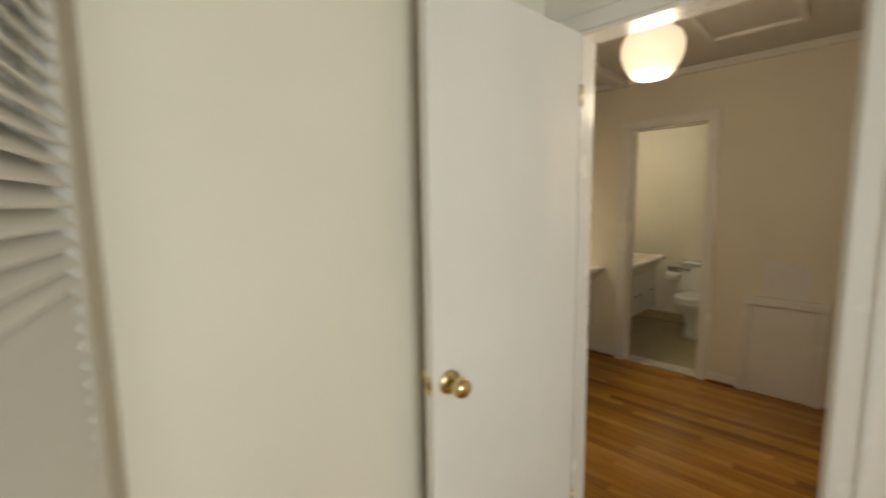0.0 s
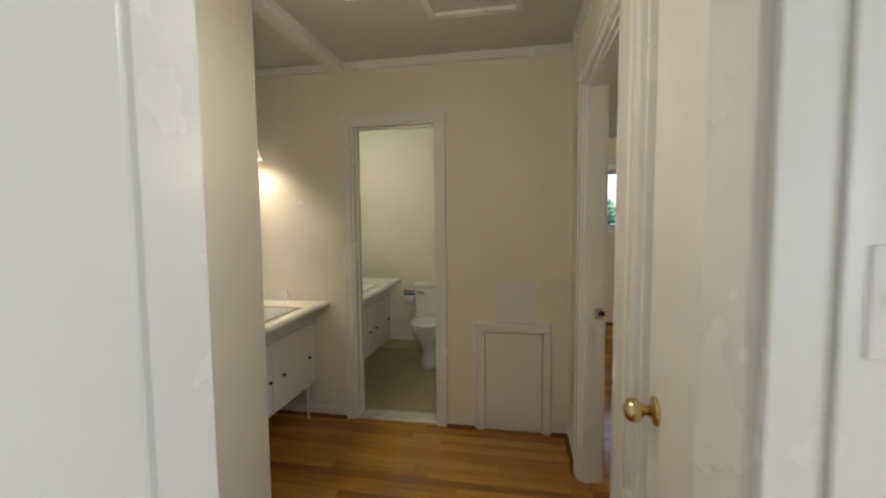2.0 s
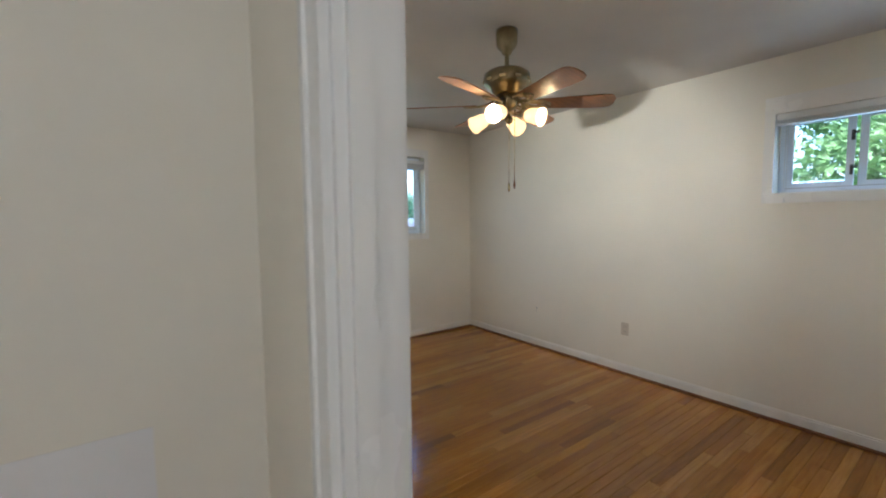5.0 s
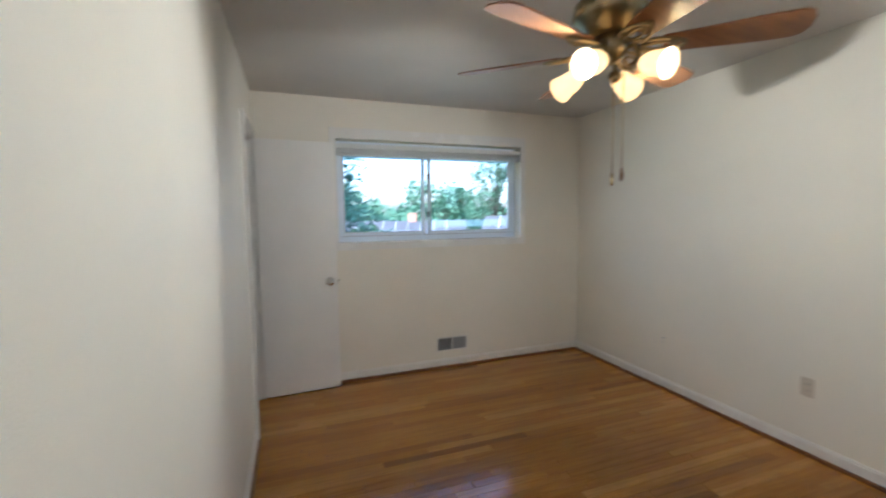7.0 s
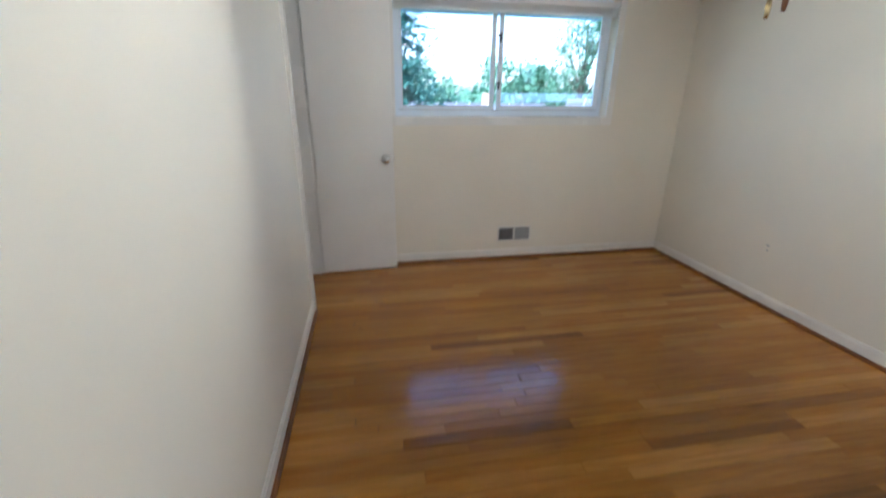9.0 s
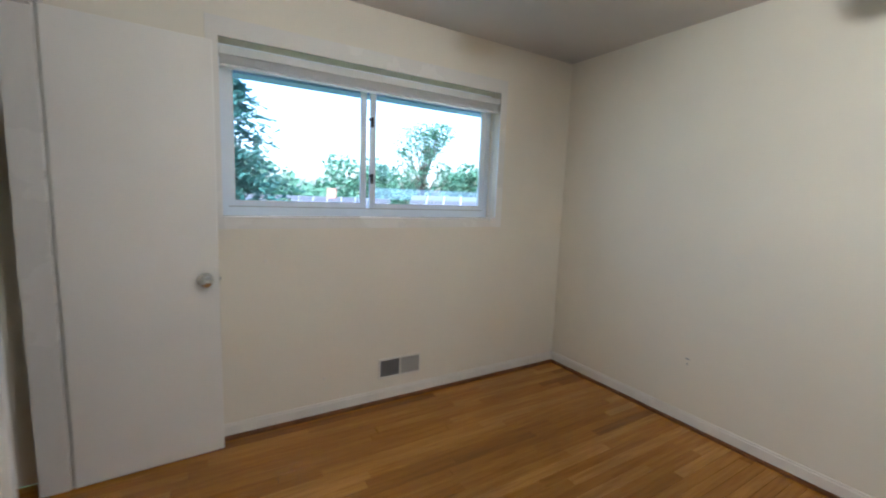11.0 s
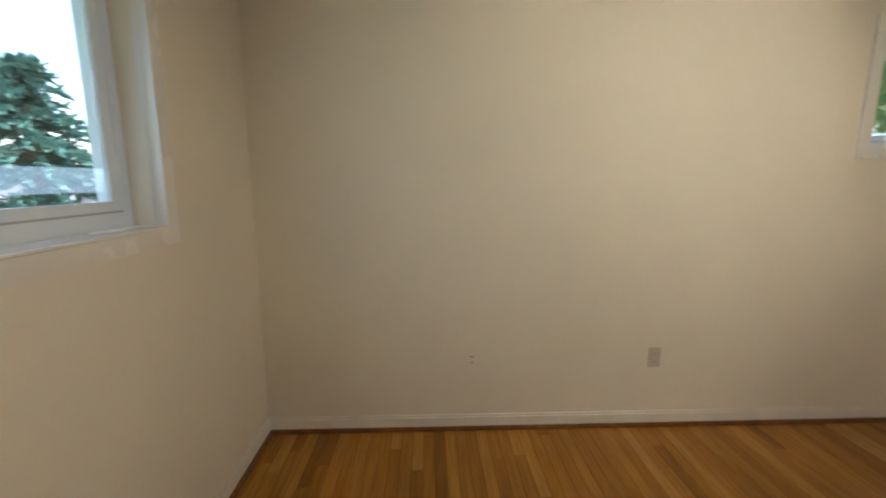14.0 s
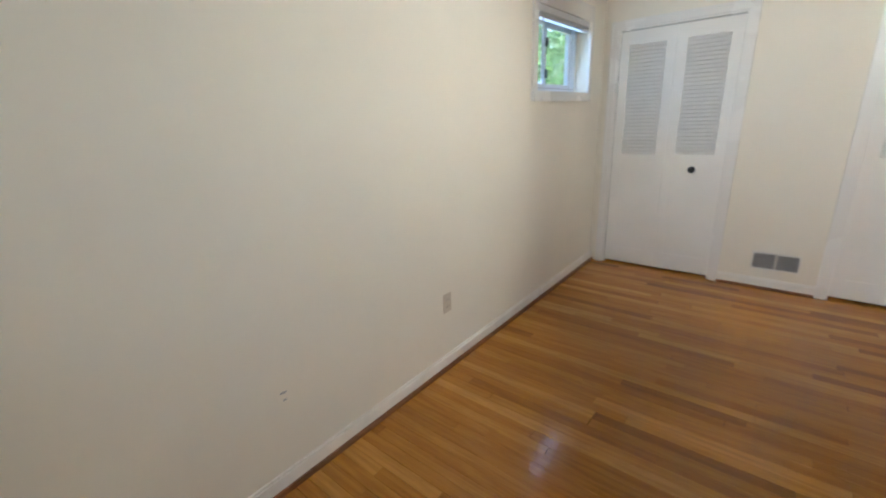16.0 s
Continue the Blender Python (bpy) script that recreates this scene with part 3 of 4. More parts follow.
slider_window("window_1", "x", 1.10, 2.86, 1.212, 2.10, 6.895, 6.975, "white framed two-sash sliding window", 1.93, 1, 0.056)
slider_window("window_2", "y", 2.775, 3.67, 1.537, 2.06, 3.665, 3.745, "small high white framed sliding window", 3.30, 1)
slider_window("window_3", "y", -1.55, 0.45, 0.55, 2.05, 2.93, 3.0, "large white framed sliding window of the first room", -0.55, 1)


def frame_trim(name, along, a0, a1, z0, z1, face, out, w=0.042, d=0.018, head=0.06):
    bm = bmesh.new()
    c0, c1 = sorted((face, face + out * d))
    for p0, p1, h0, h1 in ((a0 - w, a1 + w, z0 - w, z0), (a0 - w, a1 + w, z1, z1 + head), (a0 - w, a0, z0, z1), (a1, a1 + w, z0, z1)):
        if along == "x":
            box(bm, (p0, c0, h0), (p1, c1, h1))
        else:
            box(bm, (c0, p0, h0), (c1, p1, h1))
    structure(name, bm, M_TRIM, "glossy painted flat casing round a window", "trim")


frame_trim("trim_window", "x", 1.10, 2.86, 1.212, 2.10, 6.80, -1, w=0.055, head=0.09)
frame_trim("trim_window", "y", 2.775, 3.67, 1.537, 2.06, 3.565, -1, w=0.058, head=0.11)


structure("trim_window_stool", soft_box((1.10, 6.782, 1.212), (2.86, 6.894, 1.222), 0.003), M_TRIM, "glossy off-white painted window stool", "trim")
structure("trim_window_stool", soft_box((3.548, 2.775, 1.537), (3.664, 3.67, 1.545), 0.003), M_TRIM, "glossy off-white painted window stool", "trim")


def raised_blind(along, a0, a1, top, c0, c1, cord_at, cord_len, slats=9):
    b = thing("window_blind", "white slatted blind drawn up under its head rail", "blind", (0, 0, 0))

    def bb(p0, p1, h0, h1, q0, q1):
        lo, hi = ((p0, q0, h0), (p1, q1, h1)) if along == "x" else ((q0, p0, h0), (q1, p1, h1))
        return lo, hi

    part("head_rail", boxes(bb(a0, a1, top - 0.04, top, c0, c1)), M_BLIND, b)
    for i in range(slats):
        part("slat", boxes(bb(a0 + 0.004, a1 - 0.004, top - 0.046 - i * 0.0042, top - 0.0435 - i * 0.0042, c0 + 0.004, c1 - 0.002)), M_BLIND, b)
    part("bottom_rail", boxes(bb(a0 + 0.004, a1 - 0.004, top - 0.060 - slats * 0.0042, top - 0.047 - slats * 0.0042, c0 + 0.003, c1 - 0.002)), M_BLIND, b)
    q = c0 - 0.004 if along == "x" else c0 - 0.004
    for k, off in enumerate((0.0, 0.012)):
        p = (cord_at + off, q) if along == "x" else (q, cord_at + off)
        part("cord", tube([(*p, top - 0.03), (*p, top - cord_len)], 0.0016, 6), M_BLIND, b)
    p = (cord_at + 0.006, q) if along == "x" else (q, cord_at + 0.006)
    part("tassel", lathe([(0, 0.0), (0.004, 0.0), (0.008, -0.03), (0.007, -0.036), (0, -0.036)], 12, Matrix.Translation((*p, top - cord_len))), M_BLIND, b)
    return b


raised_blind("x", 1.104, 2.856, 2.062, 6.79, 6.84, 2.80, 0.83)
raised_blind("y", 2.779, 3.666, 2.057, 3.555, 3.60, 3.60, 0.54, 3)
# ---- ceiling fan ----
FAN = (1.845, 4.445)
fan = thing("ceiling_fan", "antique brass six-blade ceiling fan with four lit lamps", "ceiling fan", (*FAN, 0))
part("canopy", lathe([(0, CEIL), (0.060, CEIL), (0.061, CEIL - 0.02), (0.059, CEIL - 0.075), (0.050, CEIL - 0.095), (0.030, CEIL - 0.115), (0.024, CEIL - 0.13), (0, CEIL - 0.13)], 32), M_BRONZE, fan)
part("downrod", lathe([(0, CEIL - 0.09), (0.013, CEIL - 0.09), (0.013, 2.22), (0, 2.22)], 16), M_BRONZE, fan)
motor = part("motor_housing", lathe([(0, 2.235), (0.03, 2.233), (0.055, 2.226), (0.105, 2.212), (0.128, 2.194), (0.132, 2.158), (0.125, 2.135), (0.10, 2.118), (0.085, 2.09), (0.07, 2.08), (0, 2.08)], 40), M_BRONZE, fan)
for i in range(10):
    a = 2 * math.pi * i / 10
    part("vent_slot", moved(boxes(((0.126, -0.018, 2.147), (0.1335, 0.018, 2.162))), Matrix.Rotation(a, 4, "Z")), M_BRASS, motor)
part("light_hub", lathe([(0, 2.082), (0.062, 2.08), (0.068, 2.05), (0.058, 2.015), (0.032, 1.995), (0.012, 1.985), (0, 1.985)], 32), M_BRONZE, fan)
blade_outline = [(0.17, -0.046), (0.28, -0.053), (0.46, -0.066), (0.545, -0.066), (0.572, -0.052), (0.585, -0.025), (0.585, 0.025), (0.572, 0.052), (0.545, 0.066), (0.46, 0.066), (0.28, 0.053), (0.17, 0.046)]
BLADE0 = 17
for i in range(6):
    m = Matrix.Rotation(radians(BLADE0 + 60 * i), 4, "Z") @ Matrix.Translation((0, 0, 2.033)) @ Matrix.Rotation(radians(-14), 4, "X")
    part("blade", moved(extrude_outline(blade_outline, -0.003, 0.003), m), M_BLADE, fan)
    arm = bmesh.new()
    halves = []
    for s in (-1, 1):
        halves.append(tube([(0.075, s * 0.010, 0.02), (0.11, s * 0.030, 0.002), (0.15, s * 0.042, -0.006), (0.20, s * 0.034, -0.007), (0.24, s * 0.004, -0.007)], 0.007, 6))
        halves.append(tube([(0.10, s * 0.004, 0.004), (0.14, s * 0.018, -0.005), (0.18, s * 0.018, -0.007), (0.21, s * 0.002, -0.007)], 0.005, 6))
    for t in halves:
        me = bpy.data.meshes.new("arm_half")
        t.to_mesh(me)
        t.free()
        arm.from_mesh(me)
        bpy.data.meshes.remove(me)
    part("blade_arm", moved(arm, m), M_BRONZE, fan)
LAMP0 = 37
for i in range(4):
    a = radians(LAMP0 + 90 * i)
    out = Vector((math.cos(a), math.sin(a), 0))
    base = out * 0.10 + Vector((0, 0, 1.972))
    swing = a - radians(25)
    d = Vector((math.cos(swing), math.sin(swing), -0.30)).normalized()
    q = Matrix.Translation(base) @ d.to_track_quat("Z", "Y").to_matrix().to_4x4()
    la = part("lamp_arm", tube([out * 0.05 + Vector((0, 0, 2.035)), out * 0.085 + Vector((0, 0, 2.04)), base], 0.010, 8), M_BRONZE, fan)
    part("socket", lathe([(0, -0.012), (0.022, -0.012), (0.024, 0.016), (0, 0.016)], 20, q), M_BRONZE, la)
    part("shade", lathe([(0.024, 0.010), (0.032, 0.022), (0.040, 0.045), (0.043, 0.080), (0.051, 0.112), (0.049, 0.112), (0.040, 0.080), (0.037, 0.045), (0.029, 0.024), (0.022, 0.012)], 28, q), M_SHADE, la, "lit amber frosted glass shade")
    part("bulb", lathe([(0, 0.036), (0.010, 0.035), (0.019, 0.031), (0.021, 0.026), (0.016, 0.020), (0.012, 0.014), (0, 0.014)], 20, q), M_BULB, la, "lit bulb")
    bulb("fan_lamp", Vector((*FAN, 0)) + base + d * 0.060, FAN_POWER, (1.0, 0.87, 0.66), 0.013)
for k, (dx, dy, z) in enumerate(((0.02, 0.0, 1.55), (0.075, 0.01, 1.57))):
    ch = part("pull_chain", tube([(dx, dy, 2.03), (dx, dy, z + 0.05)], 0.0022, 6), M_BRASS, fan)
    part("chain_fob", lathe([(0, 0), (0.005, -0.004), (0.0075, -0.03), (0.005, -0.05), (0, -0.052)], 12, Matrix.Translation((dx, dy, z + 0.05))), M_BLADE if k else M_BRASS, ch)

# ---- hall lamp ----
hl = thing("globe_light", "lit opal glass globe on the hall ceiling", "ceiling lamp", (-0.39, 2.11, 0))
part("canopy", lathe([(0, CEIL), (0.06, CEIL), (0.055, CEIL - 0.02), (0.02, CEIL - 0.03), (0, CEIL - 0.03)], 28), M_STEEL, hl)
part("stem", lathe([(0, CEIL - 0.02), (0.011, CEIL - 0.02), (0.011, 2.19), (0.045, 2.185), (0.047, 2.165), (0, 2.165)], 20), M_STEEL, hl)
part("globe", lathe([(0.045, 2.175), (0.082, 2.165), (0.116, 2.137), (0.130, 2.10), (0.129, 2.062), (0.116, 2.02), (0.094, 1.982), (0.072, 1.960), (0.04, 1.952), (0, 1.950)], 40, Matrix.Translation((0, 0, 0.018))), M_GLOBE, hl, "lit opal glass globe")
bulb("hall_lamp", (-0.39, 2.11, 1.90), 2.4, (1.0, 0.92, 0.80), 0.09)

# ---- vanities ----


def vanity(x0, x1, y0, y1, top, label, sink_y, leg_in=0.06):
    v = thing("vanity_cabinet", label, "vanity", (0, 0, 0))
    front = x1 - 0.075
    part("body", boxes(((x0, y0, 0.28), (front - 0.018, y1 - 0.06, top - 0.115)), ((front - 0.10, y1 - 0.06, 0.28), (front - 0.018, y1, top - 0.115))), M_CAB, v)
    part("apron", moved(extrude_outline([(front - 0.035, top - 0.135), (front + 0.055, top - 0.04), (front - 0.06, top - 0.04), (front - 0.06, top - 0.135)], -y1, -y0), Matrix(((1, 0, 0, 0), (0, 0, -1, 0), (0, 1, 0, 0), (0, 0, 0, 1)))), M_CAB, v)
    L = y1 - y0
    for a, b, knobs in ((y0 + 0.02, y0 + 0.42 * L, (0.39,)), (y0 + 0.435 * L, y1 - 0.085, (0.53, 0.85))):
        d = part("door", soft_box((front - 0.0175, a, 0.30), (front, b, top - 0.14), 0.003), M_CAB, v)
        for u in knobs:
            kn = y0 + u * L
            part("knob", lathe([(0, 0.02), (0.009, 0.019), (0.011, 0.013), (0.005, 0.007), (0.005, 0), (0, 0)], 14, Matrix.Translation((front, kn, 0.47)) @ EAST), M_BLACK, d)
    part("bottom_rail", boxes(((front - 0.025, y0, 0.27), (front - 0.003, y1, 0.298))), M_CAB, v)
    for y in (y0 + 0.05, y1 - 0.06):
        part("leg", lathe([(0, 0.27), (0.014, 0.27), (0.009, 0.02), (0.012, 0.0), (0, 0)], 14, Matrix.Translation((front - leg_in, y, 0))), M_CAB, v)
    c = thing("countertop", "cream cultured marble vanity top with a metal-rimmed basin", "countertop", (0, 0, 0))
    # slab with a basin hole
    sx0, sx1, sy0, sy1 = x0 + 0.13, x1 - 0.075, sink_y - 0.25, sink_y + 0.25
    bm = bmesh.new()
    for lo, hi in (((x0, y0), (sx0, y1)), ((sx1, y0), (x1, y1)), ((sx0, y0), (sx1, sy0)), ((sx0, sy1), (sx1, y1))):
        box(bm, (*lo, top - 0.04), (*hi, top))
    part("slab", bm, M_COUNTER, c)
    nose = tube([(x1, y0, top - 0.02), (x1, y1, top - 0.02)], 0.02, 14)
    part("front_edge", nose, M_COUNTER, c)
    part("backsplash", boxes(((x0, y0, top), (x0 + 0.018, y1, top + 0.09)), ((x0 + 0.018, y1 - 0.018, top), (x0 + 0.28, y1, top + 0.075))), M_COUNTER, c)
    b = bmesh.new()
    rings = []
    for s, z in ((1.0, top + 0.001), (0.96, top - 0.01), (0.9, top - 0.06), (0.78, top - 0.11), (0.5, top - 0.135), (0.06, top - 0.14)):
        ring = []
        for k in range(40):
            a = 2 * math.pi * k / 40
            ca, sa = math.cos(a), math.sin(a)
            e = 0.28 if s > 0.6 else 0.6
            px = math.copysign(abs(ca) ** e, ca) * (sx1 - sx0) / 2 * s
            py = math.copysign(abs(sa) ** e, sa) * (sy1 - sy0) / 2 * s
            ring.append(b.verts.new(((sx0 + sx1) / 2 + px, sink_y + py, z)))
        rings.append(ring)
    for p, q in zip(rings, rings[1:]):
        for k in range(40):
            b.faces.new((p[k], p[(k + 1) % 40], q[(k + 1) % 40], q[k])).smooth = True
    b.faces.new(rings[-1])
    part("basin", b, M_PORC, c)
    part("basin_rim", boxes(((sx0 - 0.012, sy0 - 0.012, top), (sx1 + 0.012, sy0 + 0.004, top + 0.004)), ((sx0 - 0.012, sy1 - 0.004, top), (sx1 + 0.012, sy1 + 0.012, top + 0.004)), ((sx0 - 0.012, sy0 + 0.004, top), (sx0 + 0.004, sy1 - 0.004, top + 0.004)), ((sx1 - 0.004, sy0 + 0.004, top), (sx1 + 0.012, sy1 - 0.004, top + 0.004))), M_GOLD, c)
    f = thing("basin_tap", "chrome basin tap behind the sink", "tap", (x0 + 0.08, sink_y, top))
    part("spout", tube([(0, 0, 0), (0, 0, 0.06), (0.03, 0, 0.10), (0.10, 0, 0.09), (0.115, 0, 0.07)], 0.012, 12), M_CHROME, f)
    for s in (-1, 1):
        part("handle", lathe([(0, 0.05), (0.018, 0.048), (0.02, 0.03), (0.01, 0.02), (0.014, 0), (0, 0)], 16, Matrix.Translation((0, s * 0.1, 0))), M_CHROME, f)


vanity(-1.86, -1.285, 2.785, 3.75, 0.828, "off-white painted vanity cabinet on thin legs in the alcove", 3.26)
vanity(-1.86, -1.105, 3.87, 4.90, 0.83, "off-white painted bathroom vanity cabinet on thin legs", 4.30, 0.30)

# mirror cabinet and wall lamp over the hall vanity
mc = thing("wall_mirror", "rectangular mirror in a dark wood frame above the vanity", "mirror", (-1.86, 3.425, 1.466))
mw, mh = 0.315, 0.305
part("backing", boxes(((0, -mw + 0.01, -mh + 0.01), (0.045, mw - 0.01, mh - 0.01))), M_MFRAME, mc)
for lo, hi in (((0.0455, -mw, -mh), (0.075, -mw + 0.07, mh)), ((0.0455, mw - 0.07, -mh), (0.075, mw, mh)), ((0.0455, -mw + 0.07, -mh), (0.075, mw - 0.07, -mh + 0.07)), ((0.0455, -mw + 0.07, mh - 0.07), (0.075, mw - 0.07, mh))):
    part("frame_rail", soft_box(lo, hi, 0.01, 2), M_MFRAME, mc)
part("glass", boxes(((0.046, -mw + 0.068, -mh + 0.068), (0.052, mw - 0.068, mh - 0.068))), M_MIRROR, mc, "silvered mirror glass")
sc = thing("wall_lamp", "lit bathroom wall lamp with bell-shaped white shades", "wall lamp", (-1.86, 3.425, 1.965))
part("back_plate", soft_box((0, -0.22, -0.03), (0.02, 0.22, 0.03), 0.006), M_BRONZE, sc)
for dy in (-0.175, 0.175):
    arm = part("arm", tube([(0.02, dy, 0), (0.07, dy, 0.015), (0.115, dy, 0.005), (0.125, dy, -0.03)], 0.009, 8), M_BRONZE, sc)
    part("cup", lathe([(0, -0.02), (0.022, -0.022), (0.03, -0.05), (0, -0.05)], 20, Matrix.Translation((0.125, dy, 0))), M_BRONZE, arm)
    part("shade", lathe([(0.026, -0.045), (0.042, -0.058), (0.052, -0.09), (0.060, -0.13), (0.074, -0.162), (0.071, -0.162), (0.057, -0.13), (0.049, -0.09), (0.039, -0.062), (0.024, -0.05)], 28, Matrix.Translation((0.125, dy, 0))), M_SCONCE, arm, "lit white glass bell shade")
    bulb("vanity_lamp", (-1.735, 3.425 + dy, 1.878), 2.0, (1.0, 0.92, 0.78), 0.025)
# added light and globe that brighten the bathroom; its true source is unseen
bulb("bath_fill_light", (-1.5, 4.4, 2.05), 3.0, (1.0, 0.90, 0.72), 0.08)
bl = thing("bath_added_lamp", "lit opal glass globe added on the bathroom wall as an unseen source", "wall lamp", (-1.86, 4.4, 2.18))
part("arm", tube([(0.0, 0, 0), (0.2, 0, 0.02), (0.36, 0, 0.0)], 0.012, 8), M_BRONZE, bl)
part("globe", lathe([(0.03, 0.0), (0.06, -0.02), (0.07, -0.05), (0.06, -0.08), (0.0, -0.085)], 24, Matrix.Translation((0.36, 0, 0.0))), M_GLOBE, bl, "lit opal globe")

# ---- toilet ----
TX, TY = -0.80, 5.32
wc = thing("toilet", "white porcelain two-piece toilet with the lid shut", "toilet", (TX, TY, 0))


def oval(rx, ry_f, ry_b, cy, z, n=36):
    return [(rx * math.cos(2 * math.pi * k / n), cy + (ry_b if math.sin(2 * math.pi * k / n) > 0 else ry_f) * math.sin(2 * math.pi * k / n), z) for k in range(n)]


def loft(rings, cap=True):
    bm = bmesh.new()
    vs = [[bm.verts.new(p) for p in r] for r in rings]
    n = len(vs[0])
    for a, b in zip(vs, vs[1:]):
        for k in range(n):
            bm.faces.new((a[k], a[(k + 1) % n], b[(k + 1) % n], b[k])).smooth = True
    if cap:
        bm.faces.new(vs[0][::-1])
        bm.faces.new(vs[-1])
    return bm


part("bowl", loft([oval(0.115, 0.22, 0.20, -0.36, 0.0), oval(0.105, 0.20, 0.19, -0.36, 0.04), (oval(0.09, 0.16, 0.18, -0.36, 0.13)), oval(0.11, 0.19, 0.19, -0.38, 0.22), oval(0.165, 0.25, 0.20, -0.42, 0.32), oval(0.182, 0.27, 0.21, -0.43, 0.375), oval(0.182, 0.27, 0.21, -0.43, 0.395)]), M_PORC, wc)
part("seat", loft([oval(0.183, 0.275, 0.20, -0.43, 0.397), oval(0.188, 0.28, 0.205, -0.43, 0.405), oval(0.186, 0.278, 0.205, -0.43, 0.416)]), M_PORC, wc)
part("lid", loft([oval(0.183, 0.272, 0.20, -0.43, 0.419), oval(0.186, 0.276, 0.205, -0.43, 0.428), oval(0.175, 0.262, 0.195, -0.43, 0.440), oval(0.12, 0.2, 0.15, -0.43, 0.446)]), M_PORC, wc)
part("tank", soft_box((-0.21, -0.215, 0.40), (0.21, -0.015, 0.715), 0.02, 3), M_PORC, wc)
part("tank_lid", soft_box((-0.222, -0.23, 0.7155), (0.222, -0.008, 0.75), 0.01, 2), M_PORC, wc)
part("pedestal", soft_box((-0.10, -0.24, 0.0), (0.10, -0.06, 0.399), 0.03, 3), M_PORC, wc)
part("flush_lever", boxes(((-0.185, -0.235, 0.655), (-0.10, -0.225, 0.672)), ((-0.185, -0.226, 0.65), (-0.155, -0.2155, 0.677))), M_CHROME, wc)
part("supply_pipe", tube([(-0.20, -0.10, 0.40), (-0.24, -0.09, 0.25), (-0.24, -0.01, 0.18)], 0.006, 8), M_CHROME, wc)
tp = thing("paper_holder", "recessed chrome toilet paper holder with a paper roll", "paper holder", (-1.11, 5.32, 0.575))
part("plate", boxes(((-0.075, -0.008, -0.075), (-0.06, 0, 0.075)), ((0.06, -0.008, -0.075), (0.075, 0, 0.075)), ((-0.06, -0.008, 0.03), (0.06, 0, 0.075)), ((-0.06, -0.008, -0.075), (0.06, 0, -0.06))), M_CHROME, tp)
# thin dark sheet painted as the shade of the recess
part("recess_shade", boxes(((-0.06, -0.004, -0.06), (0.06, -0.001, 0.03))), M_HOLLOW_SHADE, tp)
part("paper_roll", lathe([(0.018, -0.055), (0.045, -0.055), (0.045, 0.055), (0.018, 0.055)], 28, Matrix.Translation((0, -0.05, -0.02)) @ EAST), M_PAPER, tp, "white paper roll")
part("spindle", lathe([(0, -0.07), (0.012, -0.07), (0.012, 0.07), (0, 0.07)], 14, Matrix.Translation((0, -0.05, -0.02)) @ EAST), M_CHROME, tp)

# marble threshold of the bathroom
structure("threshold", soft_box((-1.07, 3.745, 0.0), (-0.51, 3.885, 0.016), 0.004), M_MARBLE, "veined cream marble threshold", "threshold")

# access panel and patch on the hall wall
ap = thing("access_panel", "off-white painted access panel with a moulded frame", "access panel", (0.005, 3.755, 0))
for lo, hi in (((-0.238, -0.022, 0), (-0.185, 0, 0.665)), ((0.185, -0.022, 0), (0.235, 0, 0.665)), ((-0.238, -0.026, 0.665), (0.235, 0, 0.725))):
    part("frame_strip", soft_box(lo, hi, 0.004), M_TRIM, ap)
part("door", soft_box((-0.181, -0.012, 0.012), (0.181, 0, 0.655), 0.003), M_TRIM, ap)
part("catch", boxes(((-0.18, -0.018, 0.60), (-0.168, -0.0125, 0.64))), M_TRIM, ap)
structure("wall_patch", boxes(((-0.115, 3.7535, 0.73), (0.145, 3.7549, 0.985))), M_PATCH, "greyish unpainted patch on the wall", "wall patch")

# ---- intercom and switch in the first room ----
ic = thing("intercom", "tan and chrome wall intercom with speaker grille and knobs", "intercom", (0.637, 1.58, 1.444))
part("housing", soft_box((-0.138, -0.022, -0.082), (0.138, -0.012, 0.082), 0.003), M_TAN, ic)
part("wall_box", boxes(((-0.130, -0.0119, -0.074), (0.130, 0, 0.074))), M_TAN, ic)
for lo, hi in (((-0.128, -0.030, 0.066), (0.128, -0.0225, 0.073)), ((-0.128, -0.030, -0.073), (0.128, -0.0225, -0.066)), ((-0.128, -0.030, -0.066), (-0.121, -0.0225, 0.066)), ((0.121, -0.030, -0.066), (0.128, -0.0225, 0.066))):
    part("chrome_strip", boxes((lo, hi)), M_CHROME, ic)
gr = part("grille", boxes(((-0.121, -0.024, -0.066), (0.045, -0.0225, 0.066))), M_TAN, ic)
for i in range(26):
    z = -0.0625 + i * 0.005
    part("grille_bar", boxes(((-0.119, -0.0275, z - 0.0014), (0.043, -0.0242, z + 0.0014))), M_GRILLE, gr)
part("control_plate", boxes(((0.047, -0.0245, -0.066), (0.121, -0.0225, 0.066))), M_GRILLE, ic)
for z in (0.042, 0.005):
    part("dial", lathe([(0, 0.022), (0.010, 0.021), (0.014, 0.012), (0.017, 0.0), (0, 0)], 20, Matrix.Translation((0.085, -0.0245, z)) @ SOUTH), M_BLACK, ic)
    part("dial_cap", lathe([(0, 0.026), (0.007, 0.0255), (0.008, 0.0225), (0, 0.0225)], 16, Matrix.Translation((0.085, -0.0245, z)) @ SOUTH), M_CHROME, ic)
for z in (-0.026, -0.046):
    part("slide_switch", boxes(((0.062, -0.034, z - 0.004), (0.102, -0.0247, z + 0.004))), M_BLACK, ic)
for x, z in ((-0.01, 0.0695), (-0.02, -0.0695)):
    part("screw", lathe([(0, 0.003), (0.004, 0.002), (0.004, 0), (0, 0)], 10, Matrix.Translation((x, -0.030, z)) @ SOUTH), M_BLACK, ic)

